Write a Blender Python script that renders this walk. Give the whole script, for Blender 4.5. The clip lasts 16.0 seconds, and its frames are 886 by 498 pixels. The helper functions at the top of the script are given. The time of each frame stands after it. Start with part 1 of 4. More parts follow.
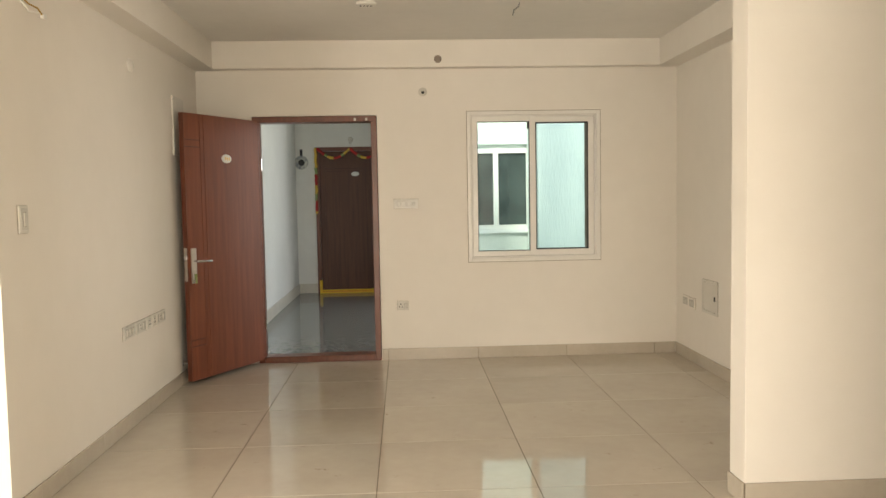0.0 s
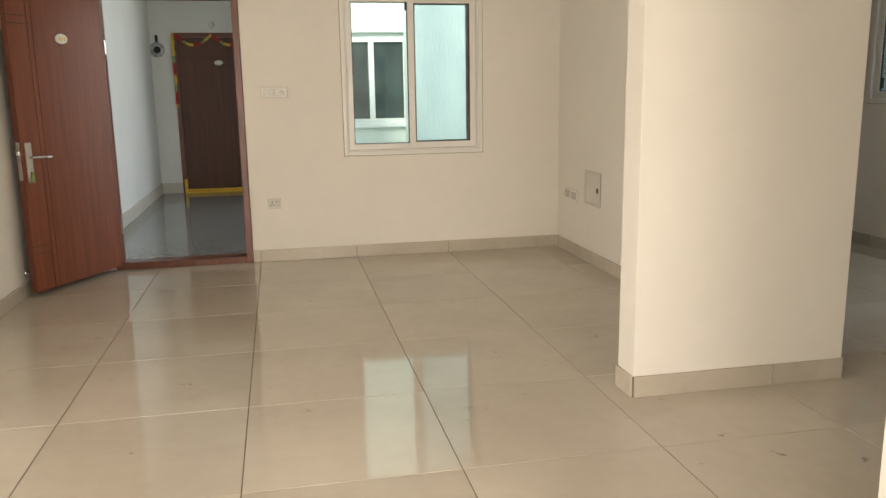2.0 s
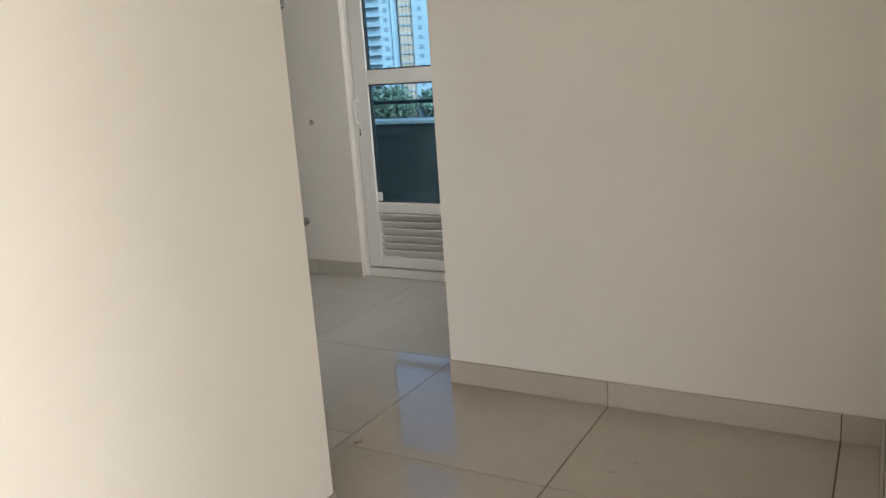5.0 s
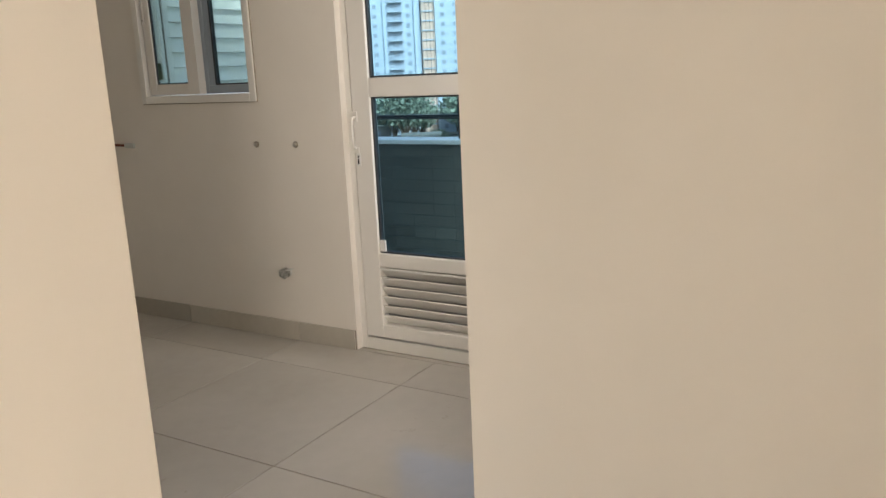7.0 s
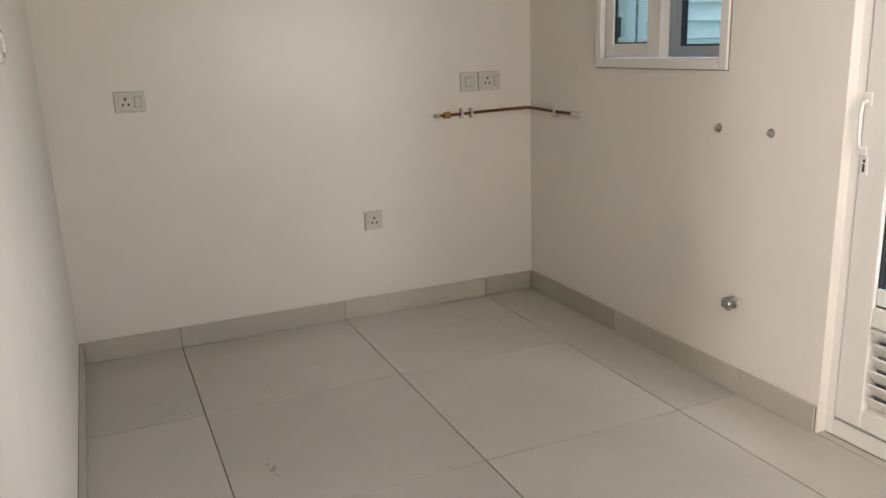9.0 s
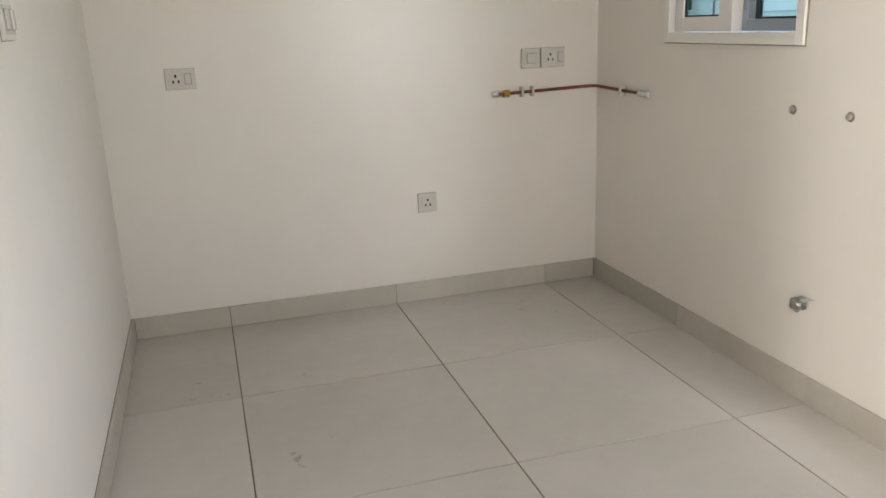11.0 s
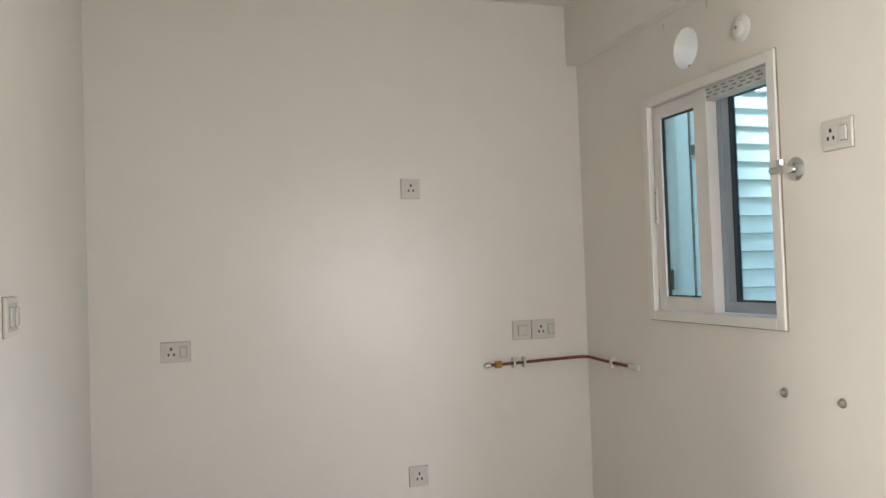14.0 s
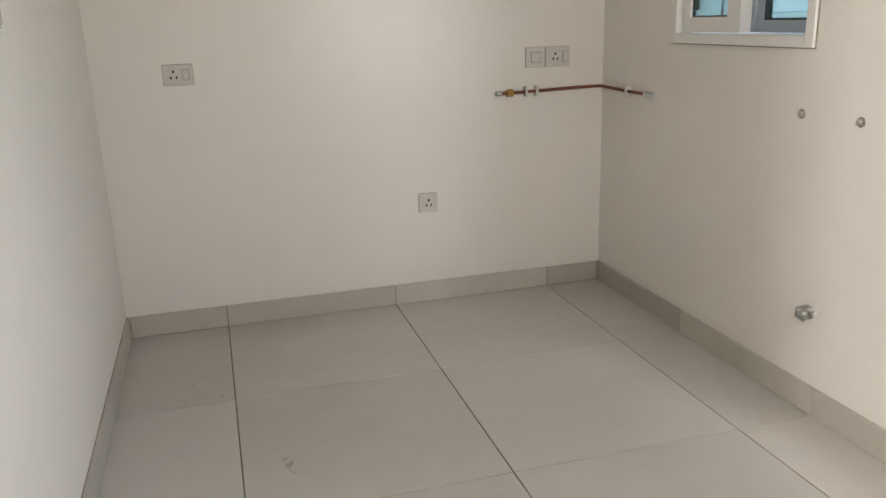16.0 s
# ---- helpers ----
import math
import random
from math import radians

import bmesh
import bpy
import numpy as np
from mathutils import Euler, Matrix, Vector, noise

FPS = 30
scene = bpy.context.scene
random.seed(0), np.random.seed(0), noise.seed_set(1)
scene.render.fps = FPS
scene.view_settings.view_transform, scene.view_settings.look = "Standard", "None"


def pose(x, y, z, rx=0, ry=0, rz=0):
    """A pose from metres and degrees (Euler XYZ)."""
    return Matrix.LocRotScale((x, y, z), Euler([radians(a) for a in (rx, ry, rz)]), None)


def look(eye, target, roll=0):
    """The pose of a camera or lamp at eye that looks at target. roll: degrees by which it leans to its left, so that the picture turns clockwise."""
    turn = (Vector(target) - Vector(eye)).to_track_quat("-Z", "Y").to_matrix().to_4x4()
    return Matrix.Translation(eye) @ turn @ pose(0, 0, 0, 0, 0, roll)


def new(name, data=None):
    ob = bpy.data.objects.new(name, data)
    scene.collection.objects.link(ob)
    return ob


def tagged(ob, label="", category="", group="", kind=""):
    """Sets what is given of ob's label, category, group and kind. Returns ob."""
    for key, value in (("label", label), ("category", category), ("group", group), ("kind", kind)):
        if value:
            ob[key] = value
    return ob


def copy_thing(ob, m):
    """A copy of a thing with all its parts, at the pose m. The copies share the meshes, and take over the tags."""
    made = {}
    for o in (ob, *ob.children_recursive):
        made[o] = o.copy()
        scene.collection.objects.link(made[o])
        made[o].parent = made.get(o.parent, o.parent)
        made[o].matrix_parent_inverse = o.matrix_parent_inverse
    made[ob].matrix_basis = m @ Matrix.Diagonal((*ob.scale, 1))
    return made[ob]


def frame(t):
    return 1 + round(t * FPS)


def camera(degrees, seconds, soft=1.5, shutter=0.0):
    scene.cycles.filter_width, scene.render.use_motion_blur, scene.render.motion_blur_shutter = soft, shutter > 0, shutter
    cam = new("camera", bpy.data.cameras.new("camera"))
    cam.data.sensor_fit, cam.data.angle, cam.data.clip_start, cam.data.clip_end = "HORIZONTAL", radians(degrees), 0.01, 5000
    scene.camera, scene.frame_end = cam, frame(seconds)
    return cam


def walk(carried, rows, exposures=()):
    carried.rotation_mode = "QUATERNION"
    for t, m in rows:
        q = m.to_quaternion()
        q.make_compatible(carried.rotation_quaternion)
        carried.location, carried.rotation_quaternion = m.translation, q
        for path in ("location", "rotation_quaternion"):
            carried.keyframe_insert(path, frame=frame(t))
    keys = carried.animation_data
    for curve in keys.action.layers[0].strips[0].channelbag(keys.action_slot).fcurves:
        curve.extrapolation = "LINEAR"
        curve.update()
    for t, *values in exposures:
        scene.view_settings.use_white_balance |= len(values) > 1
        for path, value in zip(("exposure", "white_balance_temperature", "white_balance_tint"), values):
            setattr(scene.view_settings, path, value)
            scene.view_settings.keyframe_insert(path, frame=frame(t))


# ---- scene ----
cam = camera(58.3, 16.0)
PATH = [
    (0, (-0.238, 0.185, 1.439), (-0.142, 2.178, 1.309), -1.0),
    (0.5, (-0.232, 0.186, 1.422), (-0.118, 2.168, 1.178), -1.1),
    (1, (-0.228, 0.208, 1.412), (-0.06, 2.174, 1.085), -1.1),
    (1.5, (-0.203, 0.307, 1.389), (0.096, 2.248, 1.013), -0.9),
    (2, (-0.205, 0.536, 1.374), (0.186, 2.459, 0.985), -0.9),
    (2.5, (-0.159, 0.809, 1.374), (0.437, 2.674, 0.963), -0.8),
    (3, (-0.035, 1.094, 1.364), (0.776, 2.874, 0.948), -1.2),
    (3.5, (0.07, 1.47, 1.349), (1.153, 3.097, 0.924), -1.8),
    (4, (0.23, 1.787, 1.357), (1.5, 3.268, 0.917), -2.3),
    (4.5, (0.463, 2.05, 1.343), (1.973, 3.285, 0.901), -3.4),
    (5, (0.698, 2.307, 1.321), (2.387, 3.277, 0.866), -3.9),
    (7.3, (1.979, 3.032, 1.328), (3.687, 4.091, 0.884), -2.0),
    (7.5, (2.09, 3.082, 1.338), (3.717, 4.261, 0.887), -1.9),
    (8, (2.41, 3.262, 1.331), (3.702, 4.72, 0.878), -1.7),
    (8.5, (2.543, 3.408, 1.353), (3.515, 5.093, 0.888), -1.8),
    (11, (2.858, 3.555, 1.342), (3.4, 5.399, 0.791), -2.4),
    (11.5, (2.845, 3.548, 1.345), (3.477, 5.374, 0.83), -2.6),
    (12, (2.885, 3.583, 1.37), (3.519, 5.444, 1.003), -2.5),
    (12.5, (2.882, 3.58, 1.42), (3.51, 5.473, 1.27), -2.3),
    (13, (2.879, 3.566, 1.464), (3.487, 5.47, 1.545), -2.4),
    (13.5, (2.865, 3.561, 1.478), (3.471, 5.461, 1.627), -2.3),
    (14, (2.866, 3.566, 1.461), (3.47, 5.472, 1.515), -2.0),
    (14.5, (2.853, 3.575, 1.441), (3.456, 5.478, 1.314), -1.5),
    (15, (2.865, 3.587, 1.398), (3.448, 5.476, 1.089), -1.3),
    (15.5, (2.872, 3.597, 1.367), (3.431, 5.456, 0.883), -1.4),
    (16, (2.902, 3.605, 1.347), (3.428, 5.451, 0.788), -1.8),
]
EXPOSURES = [(0, 0.95, 7250, 10), (2.5, 0.88, 6700, 10), (3.5, 0.85, 6100, 12), (4, 0.82, 6200, 12), (4.5, 0.88, 5950, 6), (5, 1.12, 6150, 9), (7.3, 1.48, 7000, 14), (8, 1.42, 7000, 14), (8.5, 1.84, 6800, 15), (11, 2.36, 6350, 12), (12, 2.34, 6350, 12), (14, 2.28, 6300, 12), (15.5, 2.28, 6350, 12), (16, 2.28, 6350, 12)]
walk(cam, [(t, look(eye, target, roll)) for t, eye, target, roll in PATH], EXPOSURES)

# ---- world, sun, large lights ----
world = bpy.data.worlds.new("world")
scene.world = world
world.use_nodes = True
wn = world.node_tree.nodes
sky = wn.new("ShaderNodeTexSky")
sky.sky_type, sky.sun_disc = "NISHITA", False
sky.sun_elevation, sky.sun_rotation = radians(42), radians(215)
sky.air_density, sky.dust_density = 1.0, 3.0
wn["Background"].inputs["Strength"].default_value = 0.15
world.node_tree.links.new(sky.outputs[0], wn["Background"].inputs["Color"])

sun = new("sun", bpy.data.lights.new("sun", "SUN"))
sun.data.energy, sun.data.angle, sun.data.color = 2.2, radians(12), (1.0, 0.95, 0.88)
sun.matrix_world = look((0, 0, 0), (-math.sin(radians(215)), -math.cos(radians(215)), -math.tan(radians(42))))


def opening_lamp(name, eye, target, w, h, power, color):
    lamp = new(name, bpy.data.lights.new(name, "AREA"))
    lamp.data.shape, lamp.data.size, lamp.data.size_y = "RECTANGLE", w, h
    lamp.data.energy, lamp.data.color = power, color
    lamp.matrix_world = look(eye, target)
    return lamp


opening_lamp("balcony_daylight", (0.2, -2.95, 1.25), (-1.2, 5.0, 1.25), 2.1, 2.2, 68, (1.0, 0.93, 0.84))
opening_lamp("side_balcony_daylight", (-3.97, 0.95, 1.25), (2.6, 1.6, 1.25), 4.4, 2.2, 51, (1.0, 0.94, 0.86))
opening_lamp("side_balcony_corner_daylight", (-3.97, -1.85, 1.25), (2.9, 3.6, 1.25), 0.8, 2.2, 72, (1.0, 0.94, 0.86))
# Added fill from an invented bedroom, to brighten the long west wall.
opening_lamp("bedroom_fill", (4.2, -1.55, 1.35), (1.43, 1.62, 1.3), 0.95, 1.5, 120, (1.0, 0.94, 0.86))
opening_lamp("kitchen_balcony_daylight", (5.74, 2.75, 2.5), (3.7, 7.2, 1.1), 0.55, 0.4, 8.5, (0.95, 0.97, 1.0))
# Fill lamp at an invented, unseen south opening, added to brighten the kitchen.
opening_lamp("kitchen_south_fill", (4.22, 3.91, 1.45), (3.6, 6.4, 1.2), 0.9, 1.1, 4.3, (1.0, 0.96, 0.90))
opening_lamp("utility_daylight", (5.6, 5.2, 4.0), (5.5, 6.8, 0.2), 0.9, 0.9, 6.5, (0.94, 0.98, 1.0))
opening_lamp("shaft_daylight", (0.7, 9.7, 5.0), (0.8, 12.6, 0.6), 1.8, 1.2, 9.5, (0.88, 0.95, 1.0))
# Added fill lamp, out of view beside the shaft, to brighten the corridor.
opening_lamp("corridor_fill", (3.2, 9.4, 1.9), (-1.8, 9.9, 1.4), 1.8, 2.2, 46, (0.94, 0.97, 1.0))



# ---- materials ----
def mat(name, rough=0.5, metal=0.0):
    m = bpy.data.materials.new(name)
    m.use_nodes = True
    b = m.node_tree.nodes["Principled BSDF"]
    b.inputs["Roughness"].default_value, b.inputs["Metallic"].default_value = rough, metal
    return m, m.node_tree.nodes, m.node_tree.links, b


def mottled(name, c1, c2, rough=0.5, metal=0.0, scale=3.0, bump=0.0, bump_scale=60.0, stretch=(1, 1, 1), piece=0.0, dist=0.001, rough2=None, spots=0.0, scuffs=0.0):
    """Two colours mixed by noise at two scales, a fine relief, and a small change from piece to piece."""
    m, n, l, b = mat(name, rough, metal)
    tc = n.new("ShaderNodeTexCoord")
    mp = n.new("ShaderNodeMapping")
    mp.inputs["Scale"].default_value = stretch
    if piece:
        own = n.new("ShaderNodeObjectInfo")
        shift = n.new("ShaderNodeVectorMath")
        shift.operation = "MULTIPLY_ADD"
        shift.inputs[1].default_value = (37.0, 23.0, 11.0)
        l.new(own.outputs["Random"], shift.inputs[0])
        l.new(tc.outputs["Object"], shift.inputs[2])
        l.new(shift.outputs[0], mp.inputs[0])
    else:
        l.new(tc.outputs["Object"], mp.inputs[0])
    a = n.new("ShaderNodeTexNoise")
    a.inputs["Scale"].default_value, a.inputs["Detail"].default_value = scale, 6
    l.new(mp.outputs[0], a.inputs["Vector"])
    f = n.new("ShaderNodeTexNoise")
    f.inputs["Scale"].default_value, f.inputs["Detail"].default_value = scale * 9, 4
    l.new(mp.outputs[0], f.inputs["Vector"])
    ad = n.new("ShaderNodeMath")
    ad.operation = "MULTIPLY_ADD"
    ad.inputs[1].default_value = 0.35
    l.new(f.outputs[0], ad.inputs[0])
    l.new(a.outputs[0], ad.inputs[2])
    ramp = n.new("ShaderNodeValToRGB")
    ramp.color_ramp.elements[0].position, ramp.color_ramp.elements[1].position = 0.45, 0.9
    ramp.color_ramp.elements[0].color, ramp.color_ramp.elements[1].color = (*c1, 1), (*c2, 1)
    l.new(ad.outputs[0], ramp.inputs[0])
    out = ramp.outputs[0]
    if spots:
        s = n.new("ShaderNodeTexNoise")
        s.inputs["Scale"].default_value, s.inputs["Detail"].default_value = 2.2, 9
        s.inputs["Roughness"].default_value = 0.75
        l.new(mp.outputs[0], s.inputs["Vector"])
        sr = n.new("ShaderNodeValToRGB")
        sr.color_ramp.elements[0].position, sr.color_ramp.elements[1].position = 0.63, 0.74
        sr.color_ramp.elements[0].color, sr.color_ramp.elements[1].color = (1, 1, 1, 1), (1 - spots, 1 - spots, 1 - spots, 1)
        l.new(s.outputs[0], sr.inputs[0])
        mx = n.new("ShaderNodeMixRGB")
        mx.blend_type = "MULTIPLY"
        mx.inputs[0].default_value = 1
        l.new(out, mx.inputs[1])
        l.new(sr.outputs[0], mx.inputs[2])
        out = mx.outputs[0]
    if scuffs:
        q = n.new("ShaderNodeTexNoise")
        q.inputs["Scale"].default_value, q.inputs["Detail"].default_value, q.inputs["Roughness"].default_value = 14, 5, 0.7
        l.new(mp.outputs[0], q.inputs["Vector"])
        qa = n.new("ShaderNodeTexNoise")
        qa.inputs["Scale"].default_value, qa.inputs["Detail"].default_value = 3.1, 1
        l.new(mp.outputs[0], qa.inputs["Vector"])
        qr, qb, qm = n.new("ShaderNodeMapRange"), n.new("ShaderNodeMapRange"), n.new("ShaderNodeMath")
        qr.inputs[1].default_value, qr.inputs[2].default_value = 0.62, 0.70
        qb.inputs[1].default_value, qb.inputs[2].default_value, qb.inputs[4].default_value = 0.60, 0.68, scuffs
        qm.operation = "MULTIPLY"
        l.new(q.outputs[0], qr.inputs[0])
        l.new(qa.outputs[0], qb.inputs[0])
        l.new(qr.outputs[0], qm.inputs[0])
        l.new(qb.outputs[0], qm.inputs[1])
        dk = n.new("ShaderNodeMixRGB")
        dk.blend_type = "MULTIPLY"
        dk.inputs[2].default_value = (0.42, 0.34, 0.27, 1)
        l.new(qm.outputs[0], dk.inputs[0])
        l.new(out, dk.inputs[1])
        out = dk.outputs[0]
    if piece:
        info = n.new("ShaderNodeObjectInfo")
        hs = n.new("ShaderNodeHueSaturation")
        mr = n.new("ShaderNodeMapRange")
        mr.inputs[3].default_value, mr.inputs[4].default_value = 1 - piece, 1 + piece
        l.new(info.outputs["Random"], mr.inputs[0])
        l.new(mr.outputs[0], hs.inputs["Value"])
        l.new(out, hs.inputs["Color"])
        out = hs.outputs[0]
    l.new(out, b.inputs["Base Color"])
    if rough2 is not None:
        rr = n.new("ShaderNodeMapRange")
        rr.inputs[1].default_value, rr.inputs[2].default_value = 0.35, 0.7
        rr.inputs[3].default_value, rr.inputs[4].default_value = rough, rough2
        l.new(a.outputs[0], rr.inputs[0])
        l.new(rr.outputs[0], b.inputs["Roughness"])
    if bump:
        bn = n.new("ShaderNodeTexNoise")
        bn.inputs["Scale"].default_value, bn.inputs["Detail"].default_value = bump_scale, 3
        l.new(mp.outputs[0], bn.inputs["Vector"])
        bp = n.new("ShaderNodeBump")
        bp.inputs["Strength"].default_value, bp.inputs["Distance"].default_value = bump, dist
        l.new(bn.outputs[0], bp.inputs["Height"])
        l.new(bp.outputs[0], b.inputs["Normal"])
    return m


def glass(name, tint, shine=1.0):
    m, n, l, b = mat(name)
    n.remove(b)
    tr, gl, mx = n.new("ShaderNodeBsdfTransparent"), n.new("ShaderNodeBsdfGlossy"), n.new("ShaderNodeMixShader")
    tr.inputs[0].default_value = (*tint, 1)
    gl.inputs["Roughness"].default_value = 0.02
    fr = n.new("ShaderNodeFresnel")
    fr.inputs[0].default_value = 1.45
    half = n.new("ShaderNodeMath")
    half.operation = "MULTIPLY"
    half.inputs[1].default_value = 0.5
    l.new(fr.outputs[0], half.inputs[0])
    l.new(half.outputs[0], mx.inputs[0])
    l.new(tr.outputs[0], mx.inputs[1])
    l.new(gl.outputs[0], mx.inputs[2])
    l.new(mx.outputs[0], n["Material Output"].inputs[0])
    return m


M_WALL = mottled("wall_paint", (0.74, 0.70, 0.64), (0.79, 0.75, 0.69), 0.62, scale=0.8, bump=0.12, bump_scale=45, dist=0.002)
M_WALLK = mottled("kitchen_wall_paint", (0.74, 0.70, 0.64), (0.79, 0.75, 0.69), 0.32, scale=0.8, bump=0.10, bump_scale=30, dist=0.002)
M_CEIL = mottled("ceiling_paint", (0.72, 0.70, 0.66), (0.78, 0.76, 0.72), 0.8, scale=1.0, bump=0.1, bump_scale=40)
M_TILE = mottled("polished_tile", (0.48, 0.425, 0.355), (0.55, 0.495, 0.42), 0.035, scale=1.6, piece=0.03, rough2=0.08, spots=0.08, scuffs=0.9)
M_MATT = mottled("kitchen_tile", (0.45, 0.425, 0.38), (0.51, 0.48, 0.435), 0.035, scale=1.6, piece=0.025, rough2=0.08, spots=0.08, scuffs=0.7)
M_SKIRT = mottled("skirting_tile", (0.45, 0.40, 0.33), (0.52, 0.465, 0.39), 0.25, scale=2.5, piece=0.04, bump=0.05)
M_SKIRTK = mottled("kitchen_skirting_tile", (0.43, 0.40, 0.345), (0.50, 0.47, 0.41), 0.35, scale=2.5, piece=0.10, bump=0.05, spots=0.10)
M_CSKIRT = mottled("corridor_skirting_tile", (0.55, 0.52, 0.45), (0.64, 0.61, 0.54), 0.35, scale=2.5, piece=0.05)
M_GROUT = mottled("grout", (0.105, 0.078, 0.052), (0.17, 0.13, 0.088), 0.9, scale=8)
M_WOOD = mottled("door_veneer", (0.150, 0.038, 0.015), (0.220, 0.060, 0.023), 0.55, scale=3.0, stretch=(9, 9, 0.5), bump=0.08, bump_scale=30)
M_WOOD2 = mottled("neighbour_door_veneer", (0.065, 0.022, 0.011), (0.12, 0.042, 0.021), 0.5, scale=3.0, stretch=(9, 9, 0.5), bump=0.08, bump_scale=30)
M_FRAMEW = mottled("door_frame_wood", (0.10, 0.028, 0.014), (0.17, 0.05, 0.026), 0.3, scale=4.0, stretch=(8, 8, 0.8), bump=0.08)
M_GROOVE = mottled("groove_shadow", (0.045, 0.012, 0.006), (0.06, 0.018, 0.009), 0.5, scale=4)
M_UPVC = mottled("white_upvc", (0.74, 0.72, 0.68), (0.78, 0.76, 0.72), 0.3, scale=2)
# White uPVC darkened to blue-grey, painting the inner sash's shade.
M_UPVC_SHADED = mottled("shaded_upvc", (0.30, 0.36, 0.42), (0.35, 0.41, 0.47), 0.35, scale=2)
M_GASKET = mottled("black_gasket", (0.02, 0.022, 0.025), (0.03, 0.032, 0.035), 0.6, scale=5)
M_PLATE = mottled("switch_plastic", (0.58, 0.555, 0.50), (0.64, 0.615, 0.56), 0.3, scale=5)
M_ROCKER = mottled("switch_rocker", (0.60, 0.58, 0.53), (0.65, 0.63, 0.58), 0.25, scale=5)
# Dark tone painting the shade in gaps round rockers, knobs and the box.
M_LINE = mottled("dark_gap_shade", (0.22, 0.20, 0.16), (0.32, 0.29, 0.24), 0.8, scale=20)
M_DARK = mottled("dark_hole", (0.012, 0.012, 0.012), (0.02, 0.02, 0.02), 0.7, scale=5)
M_STEEL = mottled("brushed_steel", (0.50, 0.49, 0.47), (0.62, 0.61, 0.58), 0.28, 1.0, scale=8)
M_CHROME = mottled("chrome", (0.60, 0.60, 0.60), (0.7, 0.7, 0.7), 0.15, 1.0, scale=8)
M_BRASS = mottled("brass", (0.45, 0.28, 0.08), (0.6, 0.4, 0.14), 0.3, 1.0, scale=20)
M_COPPER = mottled("aged_copper", (0.13, 0.045, 0.028), (0.24, 0.09, 0.05), 0.45, 0.8, scale=30)
M_GRANITE = mottled("grey_polished_floor", (0.13, 0.135, 0.125), (0.23, 0.235, 0.22), 0.08, scale=25, piece=0.05)
M_OUTWALL = mottled("outside_plaster", (0.62, 0.66, 0.62), (0.72, 0.75, 0.70), 0.85, scale=1.5, bump=0.6, bump_scale=14, stretch=(3, 3, 0.8), dist=0.01, spots=0.22)
M_CORR = mottled("corridor_paint", (0.70, 0.70, 0.67), (0.77, 0.77, 0.74), 0.7, scale=1.0)
M_GLASS = glass("window_glass", (0.84, 0.95, 0.96))
M_GLASSB = glass("blue_door_glass", (0.66, 0.84, 0.92))
M_GLASSK = glass("kitchen_window_glass", (0.72, 0.87, 0.88))
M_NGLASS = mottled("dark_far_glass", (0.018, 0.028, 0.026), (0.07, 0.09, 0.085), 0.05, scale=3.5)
M_PARA = mottled("dark_slate_tile", (0.062, 0.068, 0.064), (0.105, 0.110, 0.100), 0.5, scale=5, piece=0.14)
M_PGROUT = mottled("pale_grout", (0.22, 0.225, 0.215), (0.30, 0.305, 0.29), 0.9, scale=9)
M_CAP = mottled("white_stone_cap", (0.70, 0.70, 0.68), (0.78, 0.78, 0.76), 0.4, scale=4)
M_RAIL = mottled("dark_grey_rail", (0.025, 0.028, 0.03), (0.04, 0.043, 0.045), 0.4, 0.3, scale=6)
M_LOUVRE = mottled("white_louvre", (0.66, 0.70, 0.70), (0.74, 0.77, 0.77), 0.4, scale=2)
M_YELLOW = mottled("yellow_strip", (0.75, 0.45, 0.02), (0.85, 0.55, 0.04), 0.5, scale=20)
M_RED = mottled("red_flower", (0.35, 0.015, 0.015), (0.5, 0.03, 0.03), 0.7, scale=30)
M_YFLOWER = mottled("yellow_flower", (0.6, 0.38, 0.05), (0.75, 0.52, 0.1), 0.7, scale=30)
M_GFLOWER = mottled("green_leafy", (0.18, 0.25, 0.08), (0.3, 0.36, 0.14), 0.7, scale=30)
M_GREEN = mottled("green_tape", (0.03, 0.07, 0.05), (0.05, 0.1, 0.07), 0.5, scale=30)
M_REVEAL = mottled("dark_sash_side", (0.09, 0.10, 0.09), (0.13, 0.14, 0.13), 0.5, scale=6)
# Aged window sealant; also the painted shadow line round switch plates.
M_SEAL = mottled("sealant_and_gap_shade", (0.20, 0.16, 0.11), (0.32, 0.27, 0.20), 0.8, scale=14)
M_FOIL = mottled("crumpled_foil", (0.10, 0.10, 0.09), (0.45, 0.45, 0.42), 0.35, 0.7, scale=40)
M_TARN = mottled("tarnished_metal", (0.30, 0.27, 0.22), (0.50, 0.46, 0.38), 0.35, 1.0, scale=40)
M_SLAT_GAP = mottled("slat_gap_shade", (0.25, 0.26, 0.25), (0.34, 0.35, 0.34), 0.8, scale=6)
# Tower tones lean blue with low contrast: distance haze mixed into the colours.
M_TOWER = mottled("hazed_tower_plaster", (0.27, 0.35, 0.43), (0.34, 0.42, 0.50), 0.85, scale=0.05)
M_TWIN = mottled("hazed_tower_window", (0.15, 0.20, 0.26), (0.20, 0.25, 0.31), 0.3, scale=0.4)
M_TREC = mottled("darker_tower_plaster", (0.23, 0.29, 0.36), (0.28, 0.34, 0.41), 0.85, scale=0.1)
M_SCAF = mottled("scaffold_cloth", (0.48, 0.34, 0.28), (0.62, 0.46, 0.38), 0.9, scale=0.2)
M_LAND = mottled("far_ground", (0.12, 0.16, 0.11), (0.24, 0.26, 0.21), 0.95, scale=0.02)
